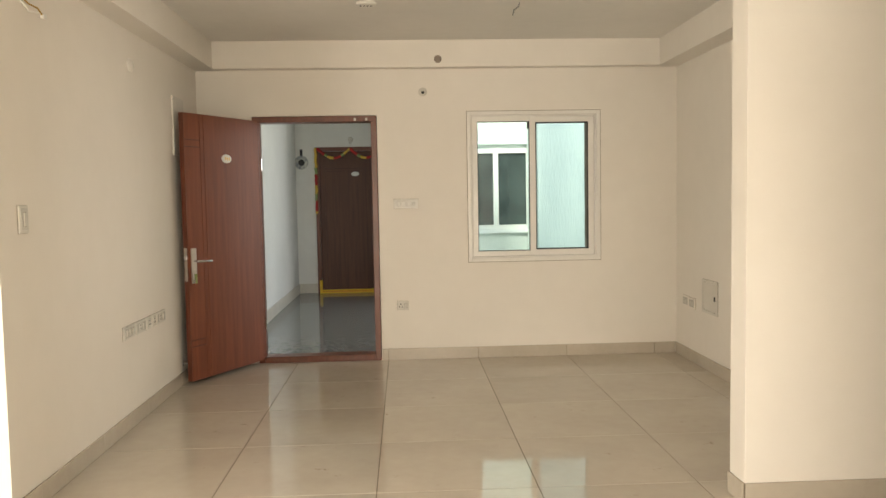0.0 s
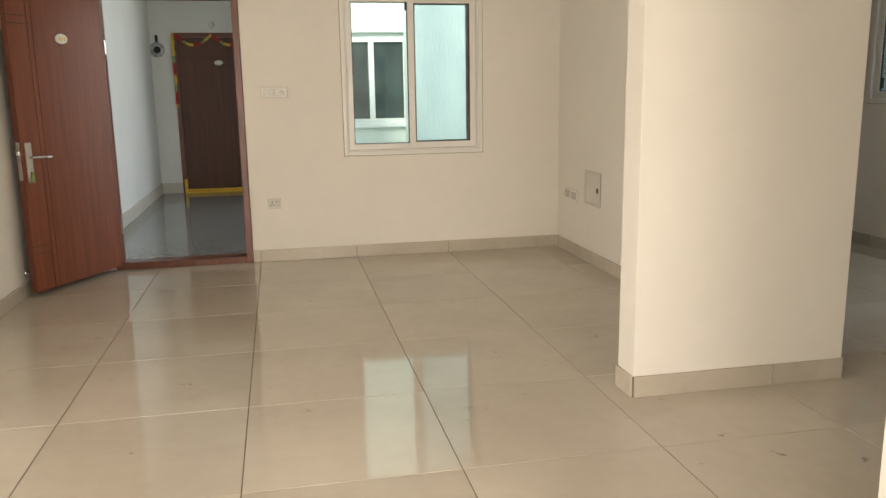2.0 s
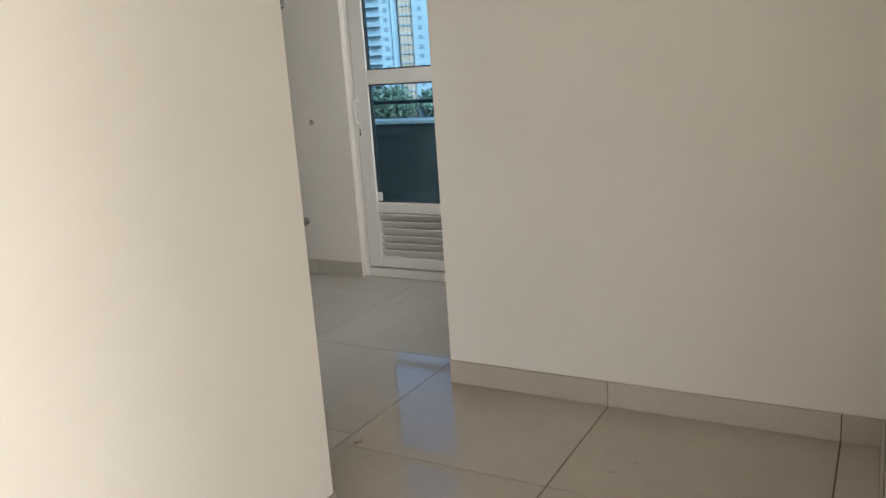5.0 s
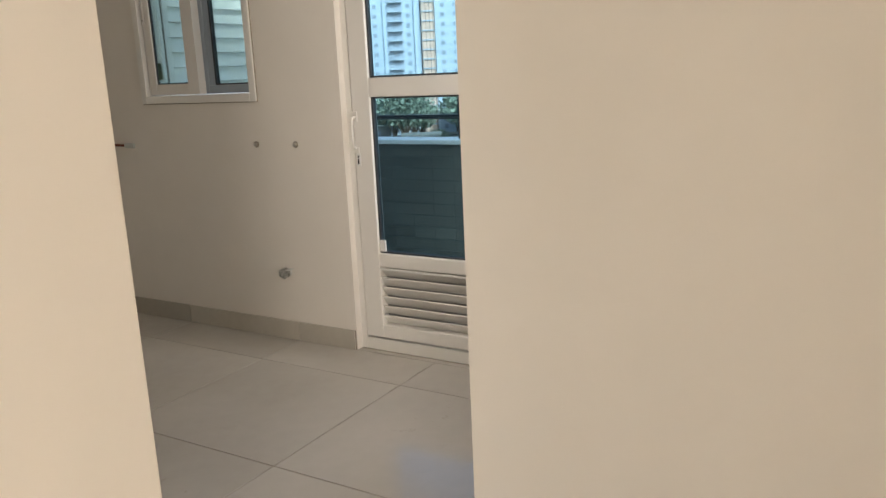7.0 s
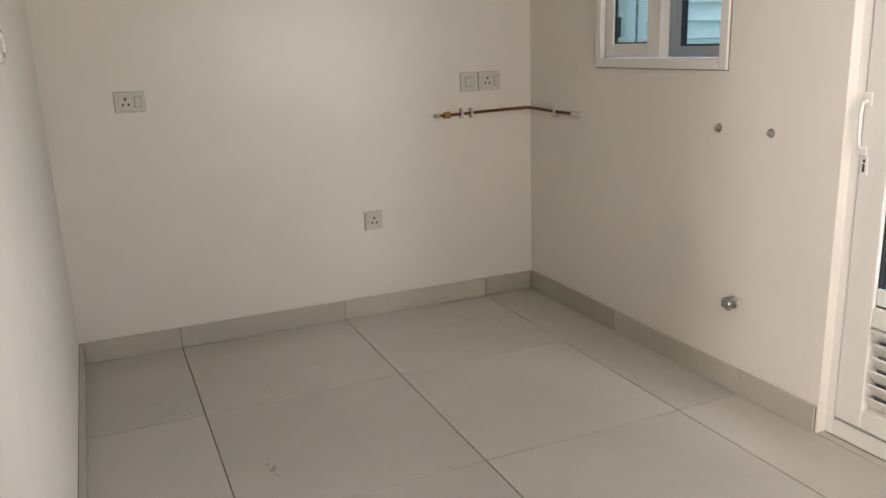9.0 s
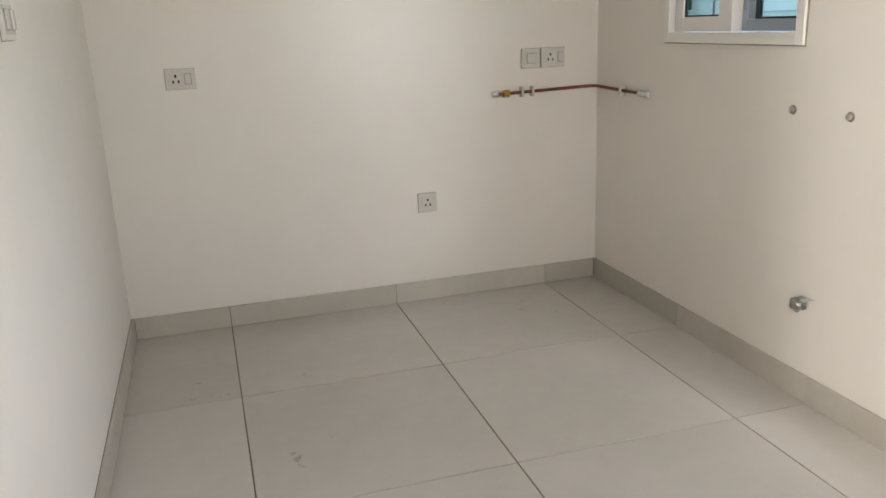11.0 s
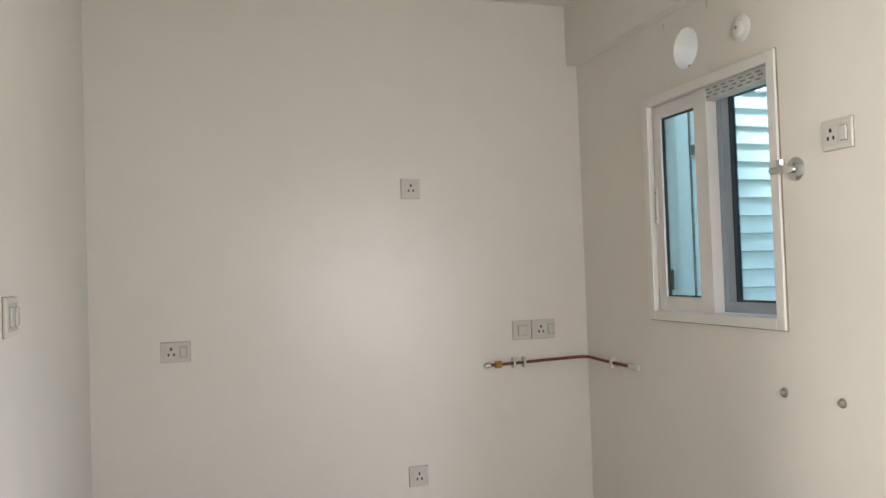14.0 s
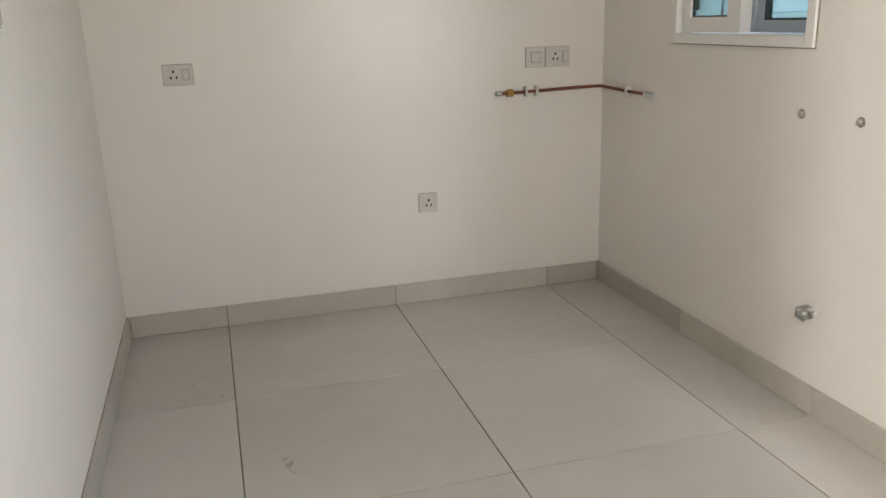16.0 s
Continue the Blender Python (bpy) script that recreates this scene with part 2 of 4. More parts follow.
# Leaf green lightened and greyed, with distance haze put into the colour.
M_LEAF = mottled("hazed_foliage", (0.11, 0.16, 0.12), (0.14, 0.20, 0.16), 0.8, scale=1.5, piece=0.2)
M_BARK = mottled("bark", (0.10, 0.07, 0.05), (0.16, 0.12, 0.09), 0.9, scale=4)
M_HOUSE = mottled("house_plaster", (0.09, 0.11, 0.11), (0.20, 0.22, 0.21), 0.9, scale=0.3, piece=0.25)
M_PAPER = mottled("pale_film", (0.50, 0.52, 0.50), (0.62, 0.63, 0.60), 0.5, scale=20)
M_INK = mottled("grey_ink", (0.16, 0.17, 0.17), (0.22, 0.23, 0.23), 0.6, scale=20)
M_CLOTHW = mottled("white_enamel", (0.70, 0.69, 0.64), (0.76, 0.75, 0.70), 0.35, scale=6)


# ---- mesh helpers ----
def box_bm(boxes, bevel=0.0):
    """One bmesh of boxes given as (x0, y0, z0, x1, y1, z1)."""
    bm = bmesh.new()
    for x0, y0, z0, x1, y1, z1 in boxes:
        v = [bm.verts.new(p) for p in ((x0, y0, z0), (x1, y0, z0), (x1, y1, z0), (x0, y1, z0), (x0, y0, z1), (x1, y0, z1), (x1, y1, z1), (x0, y1, z1))]
        for f in ((0, 3, 2, 1), (4, 5, 6, 7), (0, 1, 5, 4), (1, 2, 6, 5), (2, 3, 7, 6), (3, 0, 4, 7)):
            bm.faces.new([v[i] for i in f])
    if bevel:
        bmesh.ops.bevel(bm, geom=bm.edges[:], offset=bevel, segments=2, affect="EDGES", profile=0.5)
    return bm


def lathe_bm(profile, n=20):
    """A turned shape about z from (radius, z) pairs."""
    bm = bmesh.new()
    rings = [[bm.verts.new((r * math.cos(2 * math.pi * i / n), r * math.sin(2 * math.pi * i / n), z)) for i in range(n)] for r, z in profile]
    for a, b in zip(rings, rings[1:]):
        for i in range(n):
            bm.faces.new((a[i], a[(i + 1) % n], b[(i + 1) % n], b[i]))
    bm.faces.new(rings[0][::-1])
    bm.faces.new(rings[-1])
    return bm


def tube_bm(points, r, n=10):
    bm = bmesh.new()
    pts = [Vector(p) for p in points]
    rings = []
    for i, p in enumerate(pts):
        d = (pts[min(i + 1, len(pts) - 1)] - pts[max(i - 1, 0)]).normalized()
        side = d.orthogonal().normalized() if not rings else (side - d * side.dot(d)).normalized()
        up = d.cross(side)
        rings.append([bm.verts.new(p + r * (math.cos(2 * math.pi * k / n) * side + math.sin(2 * math.pi * k / n) * up)) for k in range(n)])
    for a, b in zip(rings, rings[1:]):
        for i in range(n):
            bm.faces.new((a[i], a[(i + 1) % n], b[(i + 1) % n], b[i]))
    bm.faces.new(rings[0][::-1])
    bm.faces.new(rings[-1])
    bmesh.ops.recalc_face_normals(bm, faces=bm.faces[:])
    return bm


def part(name, bm, material, parent=None, label="", smooth=False):
    me = bpy.data.meshes.new(name)
    bm.to_mesh(me)
    bm.free()
    me.materials.append(material)
    if smooth:
        me.polygons.foreach_set("use_smooth", [True] * len(me.polygons))
        me.set_sharp_from_angle(angle=radians(40))
    ob = new(name, me)
    ob.parent = parent
    if label:
        ob["label"] = label
    return ob


def thing(name, m, label, category, group=""):
    e = new(name)
    e.empty_display_size = 0.1
    e.matrix_world = m
    return tagged(e, label, category, group)


def structure(name, bm, material, label=""):
    return tagged(part(name, bm, material), label=label, kind="structure")


def wall_boxes(axis, a0, a1, c0, c1, z0, z1, holes=()):
    """A wall along an axis from a0 to a1, its faces at c0 and c1, with holes (a, b, zlow, zhigh)."""
    out = []
    cuts = sorted({a0, a1, *[h[0] for h in holes], *[h[1] for h in holes]})
    for s, e in zip(cuts, cuts[1:]):
        inside = sorted([(h[2], h[3]) for h in holes if h[0] <= s and h[1] >= e])
        z = z0
        for lo, hi in inside + [(z1, z1)]:
            if lo > z:
                out.append((s, c0, z, e, c1, lo) if axis == "x" else (c0, s, z, c1, e, lo))
            z = hi
    return out


# ---- large structure ----
H = 2.79
wall_north = structure("wall_north", box_bm(wall_boxes("x", -2.16, 2.204, 7.21, 7.36, 0, 3.0, [(-1.544, -0.46, 0, 2.165), (0.335, 1.508, 0.862, 2.182)])), M_WALL, "cream painted wall with the entrance door and a sliding window")
wall_west = structure("wall_west", box_bm(wall_boxes("y", 3.74, 7.21, -2.16, -2.01, 0, 3.0)), M_WALL, "long cream painted wall with switch plates")
wall_return = structure("wall_return", box_bm(wall_boxes("x", -4.0, -2.16, 3.74, 3.89, 0, 3.0)), M_WALL)
wall_division = structure("wall_division", box_bm(wall_boxes("y", 3.866, 7.36, 2.204, 2.445, 0, 3.0) + [(1.305, 3.70, 0, 2.371, 3.866, 3.0)], 0.002), M_WALL, "cream wall between the hall and the kitchen with a short projecting end")
wall_kitchen_north = structure("wall_kitchen_north", box_bm(wall_boxes("x", 2.445, 4.926, 7.215, 7.36, 0, 3.0)), M_WALLK, "cream kitchen wall with sockets and a gas pipe")
east_bm = box_bm(wall_boxes("y", 3.885, 7.215, 4.776, 4.926, 0, 3.0, [(4.35, 5.262, 0, 2.15), (5.782, 6.597, 1.222, 2.172), (6.132, 6.432, 2.172, 2.46)]))
N = 32
yc, zc, rad = 6.282, 2.318, 0.082
for x, flip in ((4.776, False), (4.926, True)):
    ins = [east_bm.verts.new((x, yc + rad * math.cos(2 * math.pi * i / N), zc + rad * math.sin(2 * math.pi * i / N))) for i in range(N)]
    outs = []
    for i in range(N):
        c, s = math.cos(2 * math.pi * i / N), math.sin(2 * math.pi * i / N)
        k = 1 / max(abs(c) / 0.15, abs(s) / (0.142 if s > 0 else 0.146))
        outs.append(east_bm.verts.new((x, yc + k * c, zc + k * s)))
    for i in range(N):
        f = (ins[i], ins[(i + 1) % N], outs[(i + 1) % N], outs[i])
        east_bm.faces.new(f if flip else f[::-1])
    if flip:
        for i in range(N):
            east_bm.faces.new((front[i], front[(i + 1) % N], ins[(i + 1) % N], ins[i]))
    front = ins
wall_kitchen_east = structure("wall_kitchen_east", east_bm, M_WALLK, "cream kitchen wall with a window, a round vent hole and a glazed door")
# Unseen hole in the kitchen's south side, invented to hold the fill lamp.
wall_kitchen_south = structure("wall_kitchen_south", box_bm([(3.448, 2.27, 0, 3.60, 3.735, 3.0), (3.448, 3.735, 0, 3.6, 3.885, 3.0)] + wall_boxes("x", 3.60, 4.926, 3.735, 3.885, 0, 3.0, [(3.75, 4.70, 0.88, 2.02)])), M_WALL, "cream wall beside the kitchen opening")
wall_bedroom = structure("wall_bedroom", box_bm(wall_boxes("y", -3.0, 2.27, 1.36, 1.51, 0, 3.0, [(1.145, 2.10, 0, 2.1)]) + [(1.51, 2.12, 0, 3.60, 2.27, 3.0)]), M_WALL, "cream wall with a dark wooden bedroom door")
wall_south = structure("wall_south", box_bm(wall_boxes("x", -4.15, 1.51, -3.15, -3.0, 0, 3.0, [(-0.9, 1.3, 0, 2.4)])), M_WALL)
wall_side = structure("wall_side", box_bm(wall_boxes("y", -3.0, 3.95, -4.15, -4.0, 0, 3.0, [(-2.3, 3.2, 0.0, 2.4)])), M_WALL)
ceiling = structure("ceiling", box_bm([(-4.15, -3.15, H, 2.32, 7.36, H + 0.15), (2.32, 2.18, H, 3.60, 7.36, H + 0.15), (3.60, 3.735, H, 4.926, 7.36, H + 0.15)]), M_CEIL, "plain off-white painted ceiling")
beam_north = structure("beam_north", box_bm([(-1.84, 7.10, 2.56, 2.016, 7.21, H)]), M_WALL, "shallow cream painted ceiling beam")
beam_west = structure("beam_west", box_bm([(-2.01, 3.74, 2.56, -1.84, 7.21, H)]), M_WALL, "shallow cream painted ceiling beam")
beam_east = structure("beam_east", box_bm([(2.016, 3.866, 2.56, 2.204, 7.21, H)]), M_WALL, "shallow cream painted ceiling beam")
beam_kitchen = structure("beam_kitchen", box_bm([(4.716, 3.885, 2.485, 4.776, 7.215, H)]), M_WALL, "shallow cream painted ceiling beam")
floor = structure("floor", box_bm([(-4.15, -3.15, -0.15, 4.926, 7.36, -0.003)]), M_GROUT, "floor slab with grout joints")

# unseen bedroom shell, added so a fill lamp can light the hall's west wall
wall_bedroom_east = structure("wall_bedroom_east", box_bm([(4.776, -1.6, 0, 4.926, 2.12, 3.0), (3.60, 2.12, 0, 4.926, 2.27, 3.0)]), M_WALL, "cream bedroom wall")
wall_bedroom_south = structure("wall_bedroom_south", box_bm(wall_boxes("x", 1.51, 4.926, -1.75, -1.6, 0, 3.0, [(3.7, 4.7, 0.6, 2.1)])), M_WALL, "cream bedroom wall, unseen, with an added opening for the fill lamp")
ceiling_bedroom = structure("ceiling_bedroom", box_bm([(1.51, -1.75, H, 4.926, 2.18, H + 0.15)]), M_CEIL, "plain off-white painted ceiling")

# outside the entrance
corridor_floor = structure("corridor_floor", box_bm([(-1.95, 7.36, -0.15, 0.15, 12.6, -0.004)]), M_GRANITE, "polished dark grey corridor floor")
corridor_wall = structure("corridor_wall", box_bm([(-1.98, 7.36, 0, -1.87, 12.42, 2.9), (-1.98, 12.42, 0, -1.577, 12.57, 2.9), (-1.577, 12.42, 2.23, -0.5, 12.57, 2.9), (-0.5, 12.42, 0, 0.15, 12.57, 2.9),
                                                   (0.02, 10.9, 0, 0.15, 12.42, 2.9)]), M_CORR, "pale grey-white corridor walls")
corridor_ceiling = structure("corridor_ceiling", box_bm([(-1.98, 7.36, 2.9, 0.15, 12.57, 3.0)]), M_CORR, "pale corridor ceiling")
shaft_wall = structure("shaft_wall", box_bm(wall_boxes("x", 0.15, 1.72, 12.63, 12.78, -3, 6, [(0.51, 1.715, 0.92, 2.18)]) + [(1.70, 11.75, -3, 1.85, 12.78, 6)]), M_OUTWALL, "rough pale plastered outside wall of the neighbouring flat")
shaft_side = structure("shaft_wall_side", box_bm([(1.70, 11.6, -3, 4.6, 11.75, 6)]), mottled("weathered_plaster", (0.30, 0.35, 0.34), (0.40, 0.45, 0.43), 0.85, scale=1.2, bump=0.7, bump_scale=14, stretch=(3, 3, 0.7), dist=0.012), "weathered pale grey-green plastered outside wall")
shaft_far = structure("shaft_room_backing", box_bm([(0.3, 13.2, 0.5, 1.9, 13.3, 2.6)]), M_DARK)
ledge = structure("shaft_ledge", box_bm([(0.35, 12.57, 2.24, 1.70, 12.63, 2.30)], 0.01), M_OUTWALL)

# balcony behind the kitchen
balcony_floor = structure("balcony_floor", box_bm([(4.926, 3.2, -0.18, 6.45, 7.6, -0.03)]), M_MATT)
balcony_ceiling = structure("balcony_ceiling", box_bm([(4.926, 3.2, 2.9, 6.45, 5.7, 3.0)]), M_CEIL)
# Unseen slab, added to keep the balcony lamp out of the kitchen window.
window_light_block = structure("balcony_light_block", box_bm([(4.926, 5.60, -0.03, 5.34, 5.72, 3.0)]), M_OUTWALL)
# Unseen slabs beyond the hall openings, added to stop direct sun.
sun_block = structure("sun_block_slabs", box_bm([(-4.6, -5.1, H, 1.51, -3.15, H + 0.15), (-6.1, -4.4, H, -4.15, 3.95, H + 0.15)]), M_CEIL)
parapet = structure("parapet", box_bm([(6.21, 3.2, -0.18, 6.36, 7.6, 0.865)]), M_PGROUT, "balcony parapet faced with dark slate tiles")
parapet_cap = structure("parapet_cap", box_bm([(6.18, 3.2, 0.865, 6.39, 7.6, 0.895)], 0.006), M_CAP, "white stone coping")

# ---- entrance door ----
def frame_parts(owner, x0, x1, z1, w, y0, y1, material, sill=0.0):
    """A door frame in a wall along x, as jambs, a head and a sill."""
    part("jamb", box_bm([(x0, y0, 0, x0 + w, y1, z1 - w)], 0.004), material, owner)
    part("jamb", box_bm([(x1 - w, y0, 0, x1, y1, z1 - w)], 0.004), material, owner)
    part("head", box_bm([(x0, y0, z1 - w, x1, y1, z1)], 0.004), material, owner)
    if sill:
        part("sill", box_bm([(x0 + w, y0, 0, x1 - w, y1, sill)], 0.004), material, owner)


door_frame = tagged(new("door_1"), "dark reddish wooden entrance door frame in the cream wall", "door frame")
door_frame["kind"] = "structure"
frame_parts(door_frame, -1.541, -0.463, 2.162, 0.052, 7.197, 7.355, M_FRAMEW, 0.055)
for i, x in enumerate((-0.66, -0.56)):
    part("sensor_clip", box_bm([(x, 7.192, 2.118, x + 0.02, 7.197, 2.14)], 0.002), M_PLATE, door_frame)


entrance_door = thing("entrance_door", pose(-1.49, 7.205, 0, 0, 0, math.degrees(math.atan2(-0.883, -0.47))), "reddish brown veneered entrance door standing open against the cream wall", "door")
# local +x runs to the free edge; the show face looks to local +y, so the leaf is built mirrored in y


def leaf_box(name, x0, x1, z0, z1, y0, y1, m, owner=None, bevel=0.0, label=""):
    return part(name, box_bm([(x0, y0, z0, x1, y1, z1)], bevel), m, owner or entrance_door, label)


L0, L1, ZB, ZT = -0.02, 0.902, 0.034, 2.124
core = leaf_box("core", L0, L1, ZB, ZT, -0.042, -0.003, M_GROOVE)
for a, b, lo, hi in ((L0, 0.684, ZB, ZT), (0.690, 0.728, ZB, ZT), (0.734, L1, ZB, 0.300), (0.734, L1, 0.306, 0.350), (0.734, L1, 0.356, 1.862), (0.734, L1, 1.868, 1.916), (0.734, L1, 1.922, ZT)):
    leaf_box("veneer_panel", a, b, lo, hi, -0.003, 0.001, M_WOOD)
leaf_box("edge_lipping", L1, L1 + 0.004, ZB, ZT, -0.043, 0.001, M_FRAMEW)
lock = leaf_box("lock_plate", 0.823, 0.879, 0.80, 1.075, 0.001, 0.013, M_STEEL, bevel=0.004, label="brushed steel lock plate")
leaf_box("lock_edge_plate", L1 + 0.004, L1 + 0.008, 0.82, 1.08, -0.034, -0.008, M_STEEL)
part("handle", tube_bm([(0.85, 0.013, 0.975), (0.85, 0.055, 0.975), (0.84, 0.06, 0.974), (0.71, 0.06, 0.968), (0.695, 0.05, 0.967)], 0.010), M_CHROME, entrance_door, "chrome lever handle", True)
part("latch", box_bm([(L1 + 0.008, -0.028, 0.99, L1 + 0.028, -0.014, 1.02)], 0.003), M_CHROME, entrance_door)
part("key_cylinder", box_bm([(0.835, 0.013, 0.83, 0.866, 0.02, 0.90)], 0.003), M_CHROME, entrance_door)
part("key_tag", box_bm([(0.838, 0.022, 0.80, 0.858, 0.028, 0.875)], 0.003), M_GFLOWER, entrance_door, "small green key tag")
oval = bmesh.new()
bmesh.ops.create_uvsphere(oval, u_segments=28, v_segments=10, radius=1)
bmesh.ops.scale(oval, vec=(0.062, 0.006, 0.036), verts=oval.verts)
plate = part("number_plate", oval, M_CLOTHW, entrance_door, "white oval number plate", True)
plate.location = (0.425, 0.003, 1.785)
for i in range(3):
    part("numeral_bar", box_bm([(0.392 + 0.024 * i, 0.0085, 1.772, 0.402 + 0.024 * i, 0.0105, 1.798)]), M_YELLOW, entrance_door)
part("hinge", lathe_bm([(0.008, 0.3), (0.008, 0.4)], 10), M_CHROME, entrance_door).location = (-0.024, 0.002, 0)
part("hinge", lathe_bm([(0.008, 1.7), (0.008, 1.8)], 10), M_CHROME, entrance_door).location = (-0.024, 0.002, 0)

door_stop = thing("door_stop", pose(-2.01, 6.49, 0.16, 0, 90, 0), "small chrome door stop on the cream wall behind the door", "door stop")
part("stem", lathe_bm([(0.018, 0), (0.018, 0.006), (0.007, 0.008), (0.007, 0.06)]), M_CHROME, door_stop, smooth=True)
part("buffer", lathe_bm([(0.014, 0.06), (0.016, 0.066), (0.016, 0.078), (0.012, 0.082)]), M_GASKET, door_stop, smooth=True)

meter_cover = thing("meter_board", pose(-2.01, 6.44, 0, 0, 0, 0), "pale wall board behind the open entrance door", "wall board")
part("board", box_bm([(0.0, 0.0, 1.80, 0.014, 0.30, 2.255)], 0.003), M_PLATE, meter_cover)
part("screw", box_bm([(0.0135, 0.012, 2.225, 0.0155, 0.02, 2.233)]), M_DARK, meter_cover)


# ---- switch plates and sockets ----
def plate_thing(name, m, w, h, modules, label, group="", material=None):
    """Lies in the local xz plane, facing local -y. Modules: (kind, centre x, width)."""
    e = thing(name, m, label, "socket" if "socket" in name else "switch", group)
    part("cover", box_bm([(-w / 2, -0.010, -h / 2, w / 2, 0, h / 2)], 0.003), material or M_PLATE, e)
    # Brown rim behind the cover, painting its shadow line and gap dirt.
    part("shadow_gap", box_bm([(-w / 2 - 0.0012, -0.002, -h / 2 - 0.0012, w / 2 + 0.0012, 0, h / 2 + 0.0012)]), M_SEAL, e)
    part("bezel", box_bm([(-w / 2 + 0.012, -0.0125, -h / 2 + 0.014, w / 2 - 0.012, -0.010, h / 2 - 0.014)], 0.001), M_ROCKER, e)
    for kind, cx, mw in modules:
        if kind == "switch":
            r = part("rocker", box_bm([(cx - mw / 2, -0.018, -h * 0.24, cx + mw / 2, -0.0125, h * 0.24)], 0.002), M_ROCKER, e)
            part("gap", box_bm([(cx - mw / 2 - 0.0022, -0.0135, -h * 0.24 - 0.0022, cx + mw / 2 + 0.0022, -0.0124, h * 0.24 + 0.0022)]), M_LINE, r)
        elif kind == "socket":
            s = part("socket_insert", box_bm([(cx - mw / 2, -0.0145, -h * 0.30, cx + mw / 2, -0.0125, h * 0.30)], 0.001), M_PLATE, e)
            hole = [(-0.0045, 0.008, 0.0045, 0.020), (-0.015, -0.016, -0.0075, -0.004), (0.0075, -0.016, 0.015, -0.004)]
            for a, lo, b, hi in hole:
                part("pin_hole", box_bm([(cx + a, -0.0155, lo, cx + b, -0.0143, hi)]), M_DARK, s)
        elif kind == "knob":
            part("knob_ring", lathe_bm([(0.0165, 0), (0.0165, 0.0012)], 20), M_LINE, e).matrix_local = pose(cx, -0.0122, 0, 90)
            k = part("knob", lathe_bm([(0.013, 0.0), (0.013, 0.010), (0.010, 0.014)], 16), M_ROCKER, e, smooth=True)
            k.matrix_local = pose(cx, -0.0125, 0, 90)
    return e


NORTH, WEST, EAST = 0, 90, -90   # plates that face -y, +x and -x
plate_thing("switch_plate", pose(-0.22, 7.21, 1.388), 0.215, 0.085, [("switch", -0.062, 0.03), ("switch", -0.02, 0.03), ("switch", 0.02, 0.03), ("knob", 0.065, 0.03)], "wide off-white switch plate with a fan knob beside the entrance door")
plate_thing("socket_plate", pose(-0.265, 7.21, 0.485), 0.10, 0.08, [("socket", -0.018, 0.042), ("switch", 0.026, 0.02)], "small off-white socket plate low beside the entrance door")
plate_thing("switch_plate", pose(-2.01, 3.965, 1.37, 0, 0, WEST), 0.09, 0.13, [("switch", 0.0, 0.025)], "off-white switch plate near the end of the long wall")
for y, w, kinds in ((5.30, 0.215, [("switch", -0.05, 0.03), ("switch", 0.0, 0.03), ("switch", 0.05, 0.03)]), (5.52, 0.20, [("socket", -0.03, 0.045), ("switch", 0.04, 0.025)]),
                    (5.685, 0.09, [("socket", 0.0, 0.04)]), (5.79, 0.09, [("socket", 0.0, 0.04)]), (5.955, 0.20, [("socket", -0.03, 0.045), ("switch", 0.04, 0.025)])):
    plate_thing("socket_plate", pose(-2.01, y, 0.615, 0, 0, WEST), w, 0.085, kinds, "off-white socket plate in a row on the long cream wall", "row of sockets on the long wall")
plate_thing("socket_plate", pose(2.204, 6.95, 0.503, 0, 0, EAST), 0.145, 0.09, [("switch", -0.03, 0.03), ("switch", 0.02, 0.03)], "pale switch plate with two rockers beside the distribution box", material=M_WALL)
plate_thing("socket_plate", pose(2.204, 6.80, 0.50, 0, 0, EAST), 0.14, 0.09, [("switch", -0.03, 0.03), ("switch", 0.02, 0.03)], "pale socket plate next to the distribution box", material=M_WALL)
plate_thing("socket_plate", pose(2.79, 7.215, 1.148), 0.122, 0.086, [("socket", -0.018, 0.044), ("switch", 0.032, 0.024)], "off-white socket plate with a switch on the kitchen wall")
plate_thing("socket_plate", pose(3.868, 7.215, 1.855), 0.092, 0.092, [("socket", 0, 0.048)], "square off-white socket high on the kitchen wall", "square kitchen sockets")
plate_thing("socket_plate", pose(3.863, 7.215, 0.495), 0.092, 0.092, [("socket", 0, 0.048)], "square off-white socket low on the kitchen wall", "square kitchen sockets")
plate_thing("switch_plate", pose(4.415, 7.215, 1.152), 0.095, 0.092, [("switch", 0.0, 0.045)], "off-white switch plate above the gas pipe")
plate_thing("socket_plate", pose(4.53, 7.215, 1.152), 0.125, 0.092, [("socket", -0.015, 0.045), ("switch", 0.038, 0.026)], "off-white socket plate above the gas pipe")
plate_thing("socket_plate", pose(4.776, 5.518, 1.838, 0, 0, EAST), 0.120, 0.092, [("socket", -0.018, 0.042), ("switch", 0.032, 0.026)], "off-white geyser socket plate beside the kitchen window")
plate_thing("switch_plate", pose(2.445, 5.69, 1.386, 0, 0, WEST), 0.125, 0.095, [("switch", -0.03, 0.03), ("switch", 0.03, 0.03)], "off-white switch plate on the kitchen side wall")

# distribution box
db = thing("distribution_box", pose(2.204, 6.41, 0.60, 0, 0, EAST), "flush cream metal distribution box with a black latch", "distribution box")
# Dark rim that paints the frame's shadow line on the wall.
part("shadow_gap", box_bm([(-0.160, -0.004, -0.137, 0.160, 0, 0.137)]), M_LINE, db)
part("box_frame", box_bm([(-0.158, -0.010, -0.135, -0.140, 0, 0.135), (0.140, -0.010, -0.135, 0.158, 0, 0.135), (-0.140, -0.010, 0.117, 0.140, 0, 0.135), (-0.140, -0.010, -0.135, 0.140, 0, -0.117)]), M_PLATE, db)
